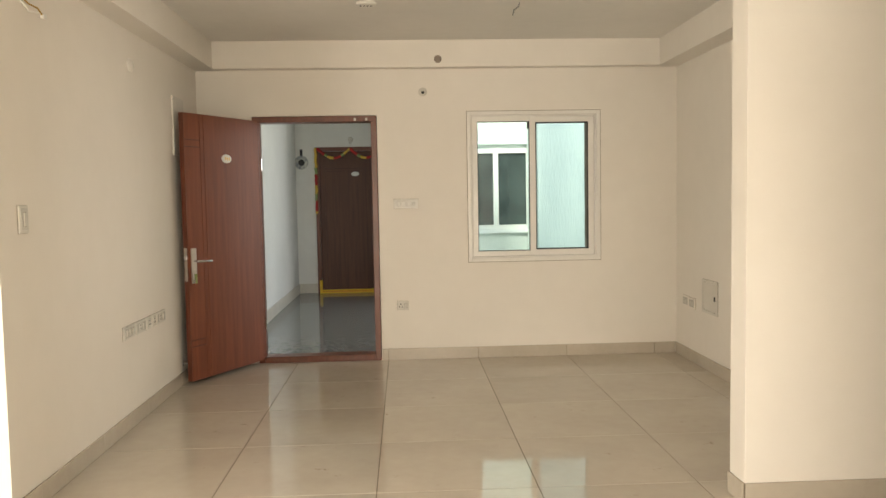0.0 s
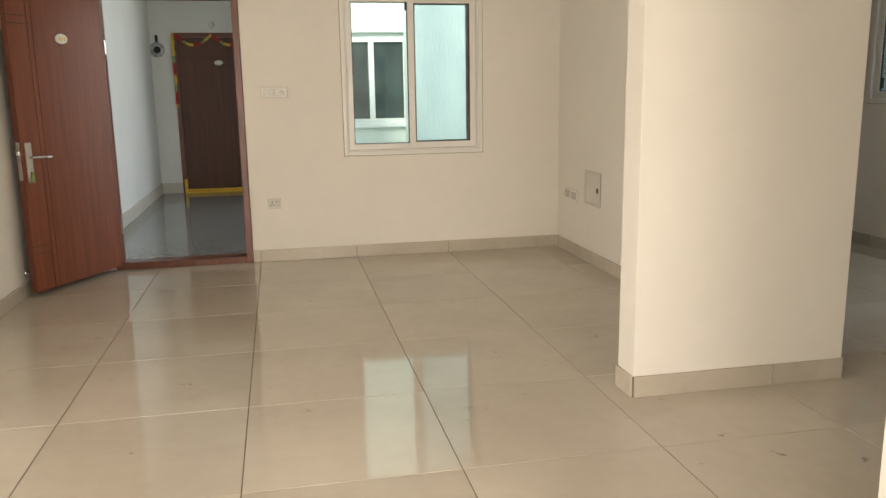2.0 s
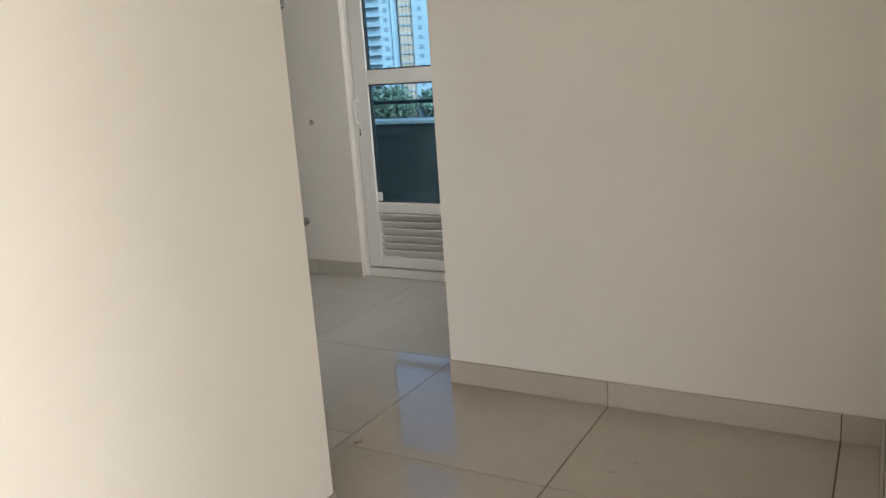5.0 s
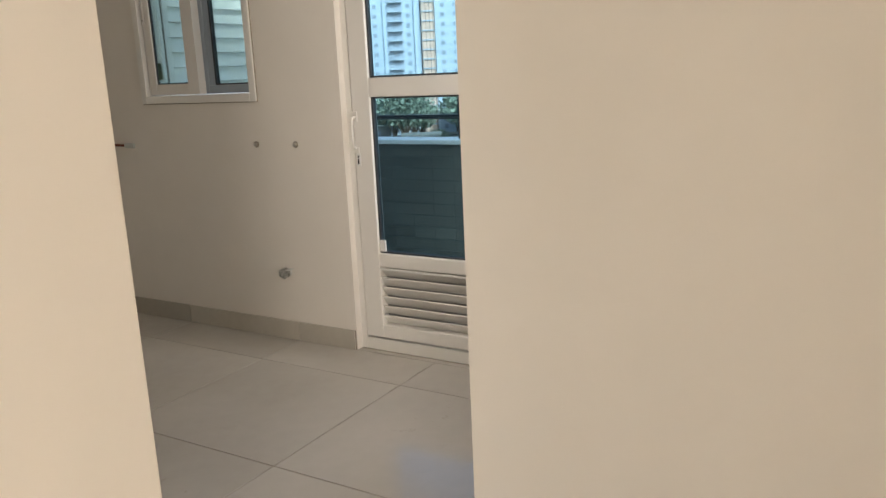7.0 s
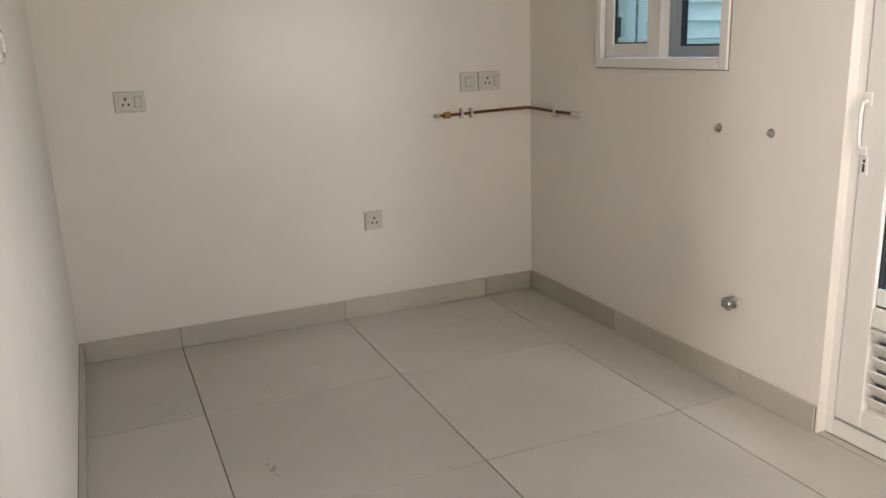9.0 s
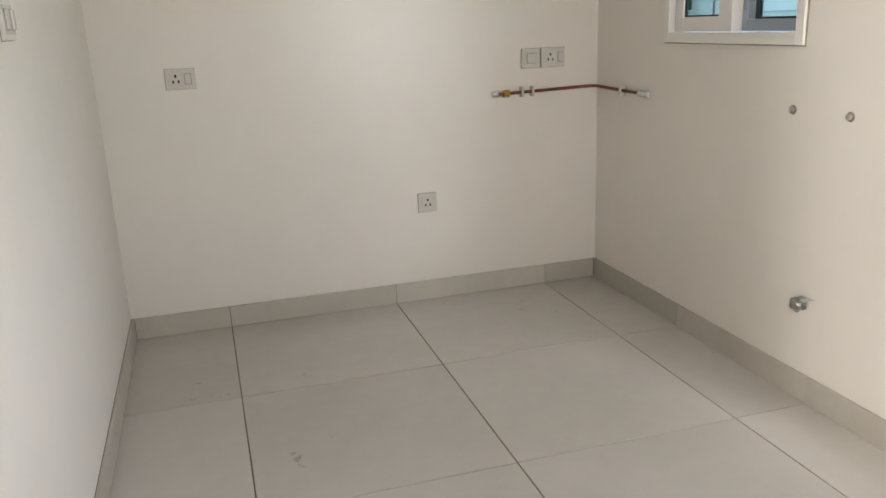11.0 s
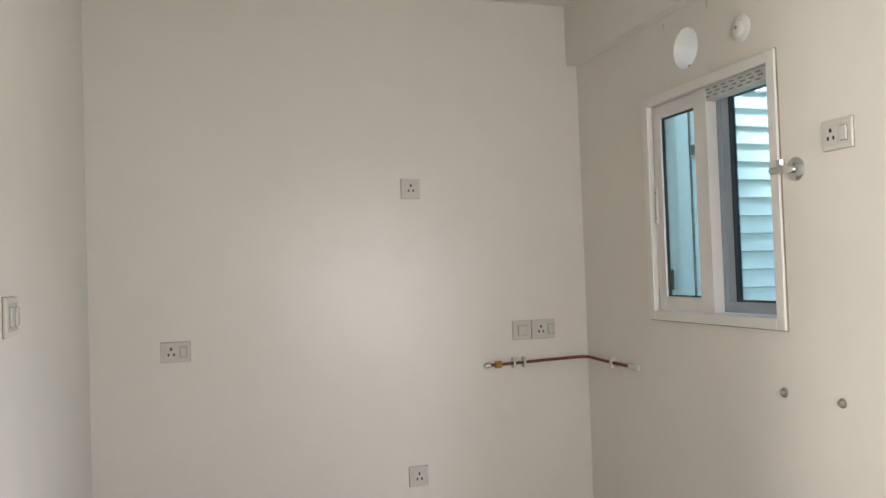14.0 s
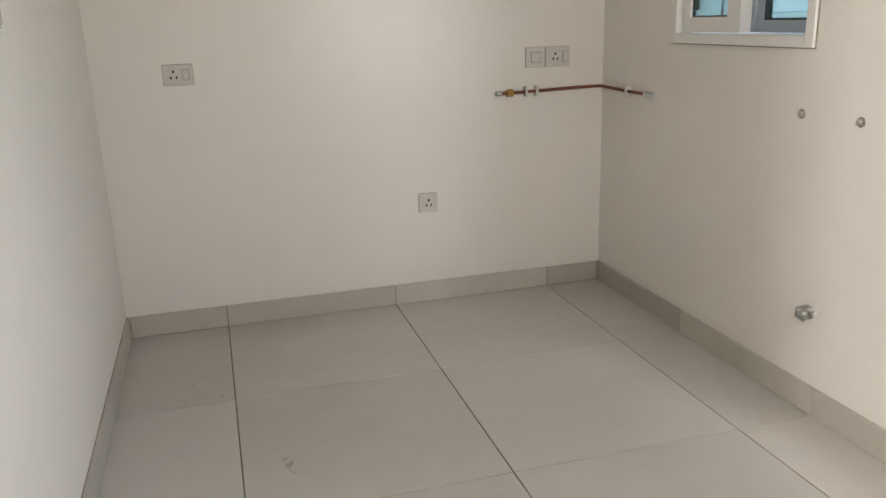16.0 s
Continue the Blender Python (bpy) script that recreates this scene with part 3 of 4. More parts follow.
part("hatch", box_bm([(-0.137, -0.008, -0.114, 0.137, 0, 0.114)], 0.002), M_PLATE, db)
part("latch", box_bm([(0.095, -0.013, -0.022, 0.122, -0.008, 0.015)], 0.002), M_DARK, db, "black latch")

# wall and ceiling fittings
lamp_holder = thing("lamp_holder", pose(-0.055, 7.21, 2.36, 90, 0, 0), "off-white bulb holder above the door, without a bulb", "lamp holder")
part("rose", lathe_bm([(0.038, 0), (0.038, 0.012), (0.022, 0.02), (0.022, 0.05)]), M_PLATE, lamp_holder, smooth=True)
part("socket_mouth", lathe_bm([(0.012, 0), (0.013, 0.016), (0.010, 0.020)]), M_DARK, lamp_holder, smooth=True).location = (0, -0.012, 0.045)
vent_cap = thing("conduit_cap", pose(0.078, 7.10, 2.625, 90), "round grey-brown conduit cap on the ceiling beam", "conduit cap")
part("disc", lathe_bm([(0.033, 0), (0.033, 0.006), (0.026, 0.010)]), mottled("brown_cap", (0.20, 0.16, 0.13), (0.28, 0.23, 0.19), 0.6, scale=30), vent_cap, smooth=True)
wall_light = thing("light_point", pose(-2.01, 5.52, 2.33, 0, 90, 0), "small round off-white light point on the long wall", "light point")
part("cap", lathe_bm([(0.045, 0), (0.045, 0.010), (0.034, 0.022), (0.016, 0.028)]), M_PLATE, wall_light, smooth=True)
wires = thing("loose_wires", pose(-2.01, 4.10, 2.345, 0, 0, 0), "bare pale wires with connectors hanging from a wall hole", "wires")
part("wire", tube_bm([(0, -0.1, 0.10), (0.03, -0.10, 0.03), (0.05, -0.07, -0.01), (0.06, 0.0, 0.0)], 0.004), M_CLOTHW, wires, smooth=True)
part("wire", tube_bm([(0, -0.08, 0.08), (0.04, -0.05, 0.03), (0.06, 0.0, 0.02), (0.06, 0.05, -0.005)], 0.004), M_BRASS, wires, smooth=True)
part("connector", box_bm([(0.05, 0.04, -0.016, 0.07, 0.075, 0.006)], 0.003), M_CLOTHW, wires)
junction = thing("junction_box", pose(-0.47, 5.80, H, 180), "round white ceiling junction plate with dark slots", "ceiling plate")
part("disc", lathe_bm([(0.07, 0), (0.07, 0.01), (0.058, 0.02)]), M_CLOTHW, junction, smooth=True)
for i in range(4):
    part("slot", box_bm([(-0.045 + 0.024 * i, -0.01, 0.0195, -0.033 + 0.024 * i, 0.01, 0.0215)]), M_DARK, junction)
hook = thing("ceiling_wire", pose(0.57, 5.81, H), "short dark wire hanging from the ceiling", "wire")
part("wire", tube_bm([(0.03, 0, 0), (0.02, 0, -0.03), (-0.01, 0, -0.05), (-0.02, 0, -0.09)], 0.005), M_PGROUT, hook, smooth=True)


# ---- windows ----
def rect_frame(owner, name, x0, x1, z0, z1, w, y0, y1, material, label="", bevel=0.003):
    """Four mitre-free bars round a rectangle in the local xz plane."""
    bars = [(x0, y0, z0, x0 + w, y1, z1), (x1 - w, y0, z0, x1, y1, z1), (x0 + w, y0, z0, x1 - w, y1, z0 + w), (x0 + w, y0, z1 - w, x1 - w, y1, z1)]
    bm = bmesh.new()
    tmp = bpy.data.meshes.new("tmp")
    for b in bars:
        one = box_bm([b], bevel)
        one.to_mesh(tmp)
        one.free()
        bm.from_mesh(tmp)
    bpy.data.meshes.remove(tmp)
    return part(name, bm, material, owner, label)


def pane(owner, x0, x1, z0, z1, y, material, name="pane"):
    p = part(name, box_bm([(x0, y - 0.002, z0, x1, y + 0.002, z1)]), material, owner)
    p.visible_shadow = False
    return p


window = tagged(new("window_1"), "white two-sash sliding window in a moulded frame", "window", kind="structure")
window.location = (0, 7.21, 0)
rect_frame(window, "window_frame", 0.329, 1.513, 0.860, 2.187, 0.032, -0.012, 0.09, M_UPVC)
rect_frame(window, "sealant_line", 0.3245, 1.5175, 0.8555, 2.1915, 0.006, -0.005, 0.0, M_SEAL, bevel=0)
rect_frame(window, "inner_frame", 0.361, 1.481, 0.892, 2.155, 0.012, 0.004, 0.09, M_UPVC)
sash_a = rect_frame(window, "sash", 0.374, 0.930, 0.906, 2.143, 0.046, 0.012, 0.042, M_UPVC)
rect_frame(sash_a, "gasket", 0.419, 0.885, 0.951, 2.098, 0.006, 0.013, 0.041, M_GASKET, bevel=0)
pane(sash_a, 0.424, 0.880, 0.956, 2.093, 0.028, M_GLASS)
sash_b = rect_frame(window, "sash", 0.888, 1.468, 0.906, 2.143, 0.052, 0.043, 0.073, M_UPVC)
rect_frame(sash_b, "gasket", 0.939, 1.417, 0.957, 2.092, 0.012, 0.044, 0.072, M_GASKET, bevel=0)
pane(sash_b, 0.950, 1.406, 0.968, 2.081, 0.058, M_GLASS)
part("interlock", box_bm([(0.884, 0.006, 0.906, 0.936, 0.012, 2.143)], 0.002), M_UPVC, window)
# Dark strip along the right pane for the side of the deeper sash.
part("stile_step", box_bm([(1.384, 0.048, 0.97, 1.4065, 0.056, 2.079)]), M_REVEAL, sash_b)
part("catch", box_bm([(0.388, 0.004, 1.50, 0.402, 0.012, 1.62)], 0.003), M_UPVC, window)
part("corner_pad", box_bm([(0.862, 0.004, 2.03, 0.882, 0.011, 2.09)], 0.002), M_GASKET, window)
part("corner_pad", box_bm([(0.940, 0.034, 2.03, 0.952, 0.042, 2.09)], 0.002), M_GASKET, window)

nwin = tagged(new("window_2"), "white sliding window of the neighbouring flat with dark glass", "window", kind="structure")
nwin.location = (0, 12.63, 0)
rect_frame(nwin, "window_frame", 0.51, 1.76, 0.92, 2.18, 0.07, -0.01, 0.08, M_UPVC)
part("mullion", box_bm([(1.17, -0.008, 0.99, 1.25, 0.05, 2.11)], 0.003), M_UPVC, nwin)
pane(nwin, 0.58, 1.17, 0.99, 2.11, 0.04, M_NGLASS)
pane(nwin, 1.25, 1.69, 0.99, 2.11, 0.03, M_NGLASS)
part("window_sill", box_bm([(0.45, -0.06, 0.86, 1.75, 0.0, 0.92)], 0.006), M_CAP, nwin)

# kitchen window: local x runs along -y of the room
kwin = tagged(new("window_3"), "white two-sash kitchen sliding window with bluish glass", "window", kind="structure")
kwin.matrix_world = pose(4.776, 6.597, 0, 0, 0, -90)
rect_frame(kwin, "window_frame", -0.006, 0.824, 1.218, 2.176, 0.040, -0.014, 0.10, M_UPVC)
rect_frame(kwin, "sealant_line", -0.0085, 0.8265, 1.2145, 2.1785, 0.003, -0.005, 0.0, M_SEAL, bevel=0)
k1 = rect_frame(kwin, "sash", 0.040, 0.400, 1.262, 2.132, 0.056, 0.010, 0.040, M_UPVC)
rect_frame(k1, "gasket", 0.096, 0.349, 1.318, 2.076, 0.006, 0.019, 0.030, M_GASKET, bevel=0)
pane(k1, 0.101, 0.344, 1.323, 2.071, 0.026, M_GLASSK)
part("interlock", box_bm([(0.349, 0.000, 1.262, 0.428, 0.010, 2.132), (0.401, 0.010, 1.262, 0.426, 0.049, 2.132)]), M_UPVC, kwin)
k2 = rect_frame(kwin, "sash", 0.405, 0.780, 1.262, 2.132, 0.042, 0.050, 0.080, M_UPVC_SHADED, "white inner sash coloured blue-grey for shade")
part("stile_step", box_bm([(0.447, 0.056, 1.304, 0.492, 0.078, 2.090)], 0.002), M_UPVC_SHADED, k2)
rect_frame(k2, "gasket", 0.492, 0.738, 1.304, 2.090, 0.007, 0.054, 0.079, M_GASKET, bevel=0)
pane(k2, 0.498, 0.732, 1.310, 2.084, 0.066, M_GLASSK)
film = part("protective_film", box_bm([(0.41, 0.004, 2.082, 0.765, 0.049, 2.134)], 0.002), M_PAPER, kwin, "pale protective film with rows of grey print")
for r in range(3):
    for c in range(7):
        part("print_bar", box_bm([(0.425 + 0.048 * c + 0.014 * (r % 2), 0.0028, 2.092 + 0.014 * r, 0.450 + 0.048 * c + 0.014 * (r % 2), 0.0042, 2.097 + 0.014 * r)]), M_INK, film)
part("catch", box_bm([(0.048, 0.002, 1.63, 0.060, 0.010, 1.78)], 0.003), M_UPVC, kwin)
for z in (1.65, 1.76):
    part("screw", box_bm([(0.051, 0.001, z, 0.057, 0.002, z + 0.006)]), M_INK, kwin)
tape = part("green_tape", box_bm([(0.112, 0.018, 1.345, 0.138, 0.022, 1.43)]), M_GREEN, kwin, "strip of dark green tape")

# louvred screen outside the kitchen window
louvre = thing("louvre_screen", pose(5.23, 6.88, 0), "white louvred shutter screen outside the kitchen window", "louvre screen")
part("stile", box_bm([(-0.03, 0, -0.03, 0.02, 0.05, 2.95)], 0.004), M_LOUVRE, louvre)
part("stile", box_bm([(0.75, 0, -0.03, 0.80, 0.05, 2.95)], 0.004), M_LOUVRE, louvre)
slat_bm = box_bm([(0.02, -0.004, -0.048, 0.75, 0.004, 0.048), (0.02, -0.012, -0.052, 0.75, 0.004, -0.048)])
first = None
for i in range(32):
    s = part("slat", slat_bm, M_LOUVRE, louvre) if first is None else new("slat", first.data)
    first = first or s
    s.parent = louvre
    s.matrix_local = pose(0, 0.02, 0.03 + 0.0895 * i, -16)
shutter = thing("white_panel", pose(4.93, 6.87, 0), "plain white panel beside the louvred screen", "panel")
part("sheet", box_bm([(0.004, 0.0, -0.03, 0.255, 0.03, 2.95)], 0.003), M_LOUVRE, shutter)
part("edge_strip", box_bm([(0.262, 0.0, -0.03, 0.268, 0.03, 2.95)]), M_RAIL, shutter)
part("bolt", box_bm([(0.265, -0.02, 1.98, 0.30, -0.002, 2.03)], 0.003), M_RAIL, shutter)

# ---- kitchen glazed door, local x runs along -y ----
kdoor = thing("balcony_door", pose(4.816, 5.29, 0, 0, 0, -90), "white glazed balcony door with a louvred lower panel, closed", "door")
rect_frame(kdoor, "door_frame", 0.0, 0.94, 0.0, 2.15, 0.060, 0.0, 0.07, M_UPVC)
X0, X1 = 0.066, 0.874
def kbar(name, x0, x1, z0, z1, m=M_UPVC, y0=-0.006, y1=0.05, bevel=0.005, owner=None, label=""):
    return part(name, box_bm([(x0, y0, z0, x1, y1, z1)], bevel), m, owner or kdoor, label)
kbar("stile", X0, X0 + 0.10, 0.07, 2.085)
kbar("stile", X1 - 0.10, X1, 0.07, 2.085)
for z0, z1 in ((0.07, 0.135), (0.425, 0.492), (1.222, 1.308), (2.0, 2.085)):
    kbar("rail", X0 + 0.10, X1 - 0.10, z0, z1)
for z0, z1 in ((0.492, 1.222), (1.308, 2.0)):
    g = rect_frame(kdoor, "gasket", X0 + 0.10, X1 - 0.10, z0, z1, 0.008, 0.008, 0.034, M_GASKET, bevel=0)
    pane(g, X0 + 0.107, X1 - 0.107, z0 + 0.007, z1 - 0.007, 0.02, M_GLASSB)
# Grey sheet behind the slats, painting the shade in the gaps between them.
kbar("louvre_backing", X0 + 0.10, X1 - 0.10, 0.135, 0.425, M_SLAT_GAP, 0.046, 0.050, 0)
s_bm = box_bm([(X0 + 0.10, -0.0035, -0.0305, X1 - 0.10, 0.0035, 0.0305)], 0.002)
first = None
SLAT_TILT = 38
for i in range(6):
    s = part("louvre_slat", s_bm, M_UPVC, kdoor) if first is None else new("louvre_slat", first.data)
    first = first or s
    s.parent = kdoor
    s.matrix_local = pose(0, 0.022, 0.160 + 0.047 * i, SLAT_TILT)
kbar("weather_bar", X0 + 0.10, X1 - 0.10, 0.412, 0.420, M_CAP, -0.012, 0.0, 0.002)
kbar("corner_tag", X0 + 0.103, X0 + 0.135, 0.50, 0.555, M_CAP, 0.004, 0.012, 0.002, label="small white paper tag")
part("handle", tube_bm([(0.080, -0.006, 1.135), (0.076, -0.026, 1.130), (0.075, -0.03, 1.10), (0.075, -0.03, 1.03), (0.076, -0.026, 0.995), (0.080, -0.006, 0.985)], 0.006), M_UPVC, kdoor, "white pull handle", True)
kbar("handle_plate", 0.062, 0.094, 0.965, 0.995, M_UPVC, -0.012, -0.006, 0.003)
kbar("handle_plate", 0.062, 0.094, 1.115, 1.16, M_UPVC, -0.012, -0.006, 0.003)
esc = kbar("keyhole_plate", 0.076, 0.100, 0.905, 0.965, M_CAP, -0.011, -0.006, 0.003)
kbar("keyhole", 0.084, 0.091, 0.915, 0.94, M_DARK, -0.0125, -0.0108, 0, owner=esc)
kbar("keyhole", 0.085, 0.091, 0.945, 0.955, M_DARK, -0.0125, -0.0108, 0, owner=esc)

# ---- kitchen pipes ----
gas = thing("gas_pipe", pose(0, 0, 0), "thin aged copper gas pipe clipped along the kitchen wall corner", "pipe")
part("pipe", tube_bm([(4.215, 7.19, 0.992), (4.32, 7.19, 0.994), (4.55, 7.192, 1.0), (4.72, 7.185, 1.004), (4.748, 7.17, 1.004), (4.754, 7.14, 1.002), (4.758, 6.95, 0.996), (4.766, 6.76, 0.992), (4.776, 6.73, 0.991)], 0.0075), M_COPPER, gas, smooth=True)
part("brass_nut", tube_bm([(4.262, 7.19, 0.993), (4.292, 7.19, 0.993)], 0.019, 6), M_BRASS, gas, "brass hexagonal nut")
part("end_cap", tube_bm([(4.208, 7.19, 0.992), (4.235, 7.19, 0.992)], 0.011), M_STEEL, gas)
for x in (4.36, 4.415):
    part("pipe_clip", box_bm([(x - 0.006, 7.178, 0.972, x + 0.006, 7.215, 1.022)], 0.003), M_PLATE, gas)
part("pipe_clip", box_bm([(4.745, 6.930, 0.972, 4.776, 6.945, 1.018)], 0.003), M_PLATE, gas)
part("paper_end", tube_bm([(4.762, 6.785, 0.993), (4.774, 6.725, 0.990)], 0.014), M_PAPER, gas)


def stub_valve(name, m, label):
    e = thing(name, m, label, "water outlet", "capped water outlets")
    part("collar", lathe_bm([(0.016, 0), (0.016, 0.003), (0.012, 0.005)]), M_TARN, e, smooth=True)
    part("plug", lathe_bm([(0.011, 0.005), (0.011, 0.012), (0.007, 0.015)], 8), M_STEEL, e)
    return e


s1 = stub_valve("water_outlet", pose(4.776, 5.807, 1.006, 0, -90, 0), "small capped chrome water outlet on the kitchen wall")
copy_thing(s1, pose(4.776, 5.553, 1.007, 0, -90, 0))
drain = thing("drain_pipe", pose(4.776, 5.668, 0.360, 0, -90, 0), "short waste pipe stub wrapped in clear film and tape", "pipe")
part("stub", lathe_bm([(0.020, 0), (0.020, 0.03), (0.018, 0.035)]), M_PAPER, drain, smooth=True)
bm = lathe_bm([(0.021, 0.012), (0.026, 0.020), (0.022, 0.034), (0.026, 0.044), (0.018, 0.056), (0.008, 0.06)], 12)
for v in bm.verts:
    v.co += 0.007 * noise.noise_vector(v.co * 90)
part("wrapping", bm, M_FOIL, drain, "crumpled silvery film wrapping")
flap = part("film_flap", box_bm([(0.018, -0.038, 0.0, 0.0195, 0.012, 0.045)]), M_PAPER, drain)

tap = thing("angle_valve", pose(4.776, 5.705, 1.755, 0, -90, 0), "chrome angle valve with a round wall flange", "valve")
part("flange", lathe_bm([(0.040, 0), (0.040, 0.004), (0.030, 0.012), (0.016, 0.015)], 28), M_CHROME, tap, smooth=True)
part("valve_body", tube_bm([(0, 0, 0.012), (0, 0, 0.065)], 0.014, 14), M_CHROME, tap, smooth=True)
part("spout", tube_bm([(0, 0.0, 0.045), (0, 0.065, 0.045)], 0.012, 14), M_CHROME, tap, smooth=True)
part("handle", tube_bm([(0.0, 0.02, 0.045), (0.032, 0.02, 0.045)], 0.013, 8), M_CHROME, tap, smooth=True)

round_vent = thing("wall_light_point", pose(4.776, 5.945, 2.298, 0, -90, 0), "round white wall light point beside the vent hole", "light point")
part("base", lathe_bm([(0.049, 0), (0.049, 0.005), (0.044, 0.009)], 28), M_CLOTHW, round_vent, smooth=True)
part("ring", lathe_bm([(0.033, 0.008), (0.033, 0.017), (0.027, 0.022)], 28), M_CLOTHW, round_vent, smooth=True)
part("centre_hole", lathe_bm([(0.006, 0.021), (0.006, 0.0232)], 14), M_LINE, round_vent)
sleeve = thing("vent_sleeve", pose(4.79, 6.282, 2.318, 0, 0, 0), "short dark conduit end in the round vent hole", "conduit end")
part("tube", tube_bm([(0.0, 0.0, -0.073), (0.09, 0.0, -0.073)], 0.008), M_PGROUT, sleeve)

# ---- bedroom door by the passage ----
bdoor_frame = tagged(new("door_2"), "reddish brown wooden bedroom door frame", kind="structure")
part("jamb", box_bm([(1.343, 2.04, 0, 1.51, 2.10, 2.04)], 0.006), M_FRAMEW, bdoor_frame)
part("jamb", box_bm([(1.343, 1.145, 0, 1.51, 1.205, 2.04)], 0.006), M_FRAMEW, bdoor_frame)
part("head", box_bm([(1.343, 1.145, 2.04, 1.51, 2.10, 2.1)], 0.006), M_FRAMEW, bdoor_frame)
# The leaf is unseen; it stands open only to pass the fill light.
bdoor = thing("bedroom_door", pose(1.515, 2.05, 0, 0, 0, -88), "reddish brown veneered bedroom door, unseen, set open for the fill lamp", "door")
part("leaf", box_bm([(0, 0, 0.006, 0.038, 0.829, 2.037)], 0.003), M_WOOD, bdoor)
part("handle", tube_bm([(0.0, 0.76, 1.0), (-0.05, 0.76, 1.0), (-0.055, 0.64, 1.0)], 0.009), M_CHROME, bdoor, smooth=True)

# ---- neighbour's door across the corridor ----
ndf = tagged(new("door_3"), "dark brown door frame of the neighbouring flat", kind="structure")
frame_parts(ndf, -1.577, -0.50, 2.228, 0.06, 12.405, 12.56, M_FRAMEW, 0.02)
ndoor = thing("neighbour_door", pose(-1.515, 12.46, 0), "closed dark brown veneered flat door across the corridor", "door")
part("core", box_bm([(0, 0.004, 0.025, 0.953, 0.045, 2.165)]), M_GROOVE, ndoor)
for a, b, lo, hi in ((0.0, 0.08, 0.025, 2.165), (0.086, 0.70, 0.025, 1.86), (0.086, 0.70, 1.868, 1.90), (0.086, 0.70, 1.908, 2.165), (0.706, 0.76, 0.025, 2.165), (0.766, 0.953, 0.025, 2.165)):
    part("veneer_panel", box_bm([(a, 0, lo, b, 0.006, hi)]), M_WOOD2, ndoor)
oval = bmesh.new()
bmesh.ops.create_uvsphere(oval, u_segments=24, v_segments=8, radius=1)
bmesh.ops.scale(oval, vec=(0.06, 0.006, 0.036), verts=oval.verts)
part("number_plate", oval, M_CLOTHW, ndoor, "white oval number plate", True).location = (0.54, -0.004, 1.82)

rng = random.Random(4)
def flower_bm(r):
    bm = bmesh.new()
    bmesh.ops.create_icosphere(bm, subdivisions=2, radius=r)
    for v in bm.verts:
        v.co *= 1 + 0.35 * noise.noise(v.co * 90)
    return bm


garland = thing("door_garland", pose(-1.577, 12.39, 0), "red and yellow flower garland hung round the neighbour's door", "garland")
kinds = [M_YFLOWER, M_RED, M_GFLOWER]
for i in range(30):
    z = 2.20 - 0.033 * i
    f = part("blossom", flower_bm(0.020 + 0.004 * rng.random()), kinds[0 if i < 6 else 1 if i % 12 < 5 else 0 if i % 12 < 9 else 2], garland)
    f.location = (0.012 + 0.01 * rng.random(), -0.02, z)
for i in range(44):
    u = i / 43
    z = 2.20 - 0.14 * abs(math.sin(2 * math.pi * u))
    f = part("blossom", flower_bm(0.019 + 0.004 * rng.random()), kinds[1 if i % 11 < 5 else 2 if i % 11 < 7 else 0], garland)
    f.location = (0.05 + 0.97 * u, -0.02, z)
strip = thing("threshold_strip", pose(-1.577, 12.39, 0), "bright yellow painted threshold strip with a small upright", "threshold strip")
part("strip", box_bm([(0.03, -0.02, 0.0, 1.05, 0.012, 0.055)], 0.003), M_YELLOW, strip)
part("upright", box_bm([(0.03, -0.02, 0.058, 0.07, 0.01, 0.20)], 0.003), M_YELLOW, strip)
for i in range(24):
    part("dot", box_bm([(0.08 + 0.04 * i, -0.023, 0.02, 0.095 + 0.04 * i, -0.0195, 0.035)]), M_RED, strip)
wall_plate = thing("hanging_plate", pose(-1.78, 12.41, 2.0, 90), "round blue and white decorative plate hanging from a cord", "wall plate")
part("dish", lathe_bm([(0.06, 0), (0.085, 0.006), (0.105, 0.016), (0.10, 0.018), (0.06, 0.010)], 28), mottled("painted_ceramic", (0.10, 0.12, 0.16), (0.60, 0.60, 0.55), 0.3, scale=22), wall_plate, smooth=True)
part("motif", lathe_bm([(0.05, 0.010), (0.045, 0.013)], 9), M_DARK, wall_plate)
part("hanger", box_bm([(-0.02, 0.10, 0.0, 0.02, 0.20, 0.015)], 0.006), M_RAIL, wall_plate)
nlamp = thing("lamp_holder", pose(-1.03, 12.42, 2.34, 90), "bulb holder above the neighbour's door", "lamp holder")
part("rose", lathe_bm([(0.04, 0), (0.04, 0.012), (0.025, 0.02), (0.025, 0.06)]), M_PLATE, nlamp, smooth=True)
part("socket_mouth", lathe_bm([(0.02, 0.0), (0.024, 0.05)]), M_STEEL, nlamp, smooth=True).location = (0, -0.05, 0.03)

# ---- balcony rail ----
rail = thing("balcony_rail", pose(6.285, 0, 0), "dark grey metal balcony rail on the tiled parapet", "railing")
part("top_rail", box_bm([(-0.025, 3.2, 1.235, 0.025, 7.5, 1.275)], 0.004), M_RAIL, rail)
part("middle_rail", box_bm([(-0.02, 3.2, 1.020, 0.02, 7.5, 1.05)], 0.004), M_RAIL, rail)
for y in (3.4, 5.46, 7.4):
    part("post", box_bm([(-0.025, y - 0.03, 0.895, 0.025, y + 0.03, 1.235)], 0.004), M_RAIL, rail)

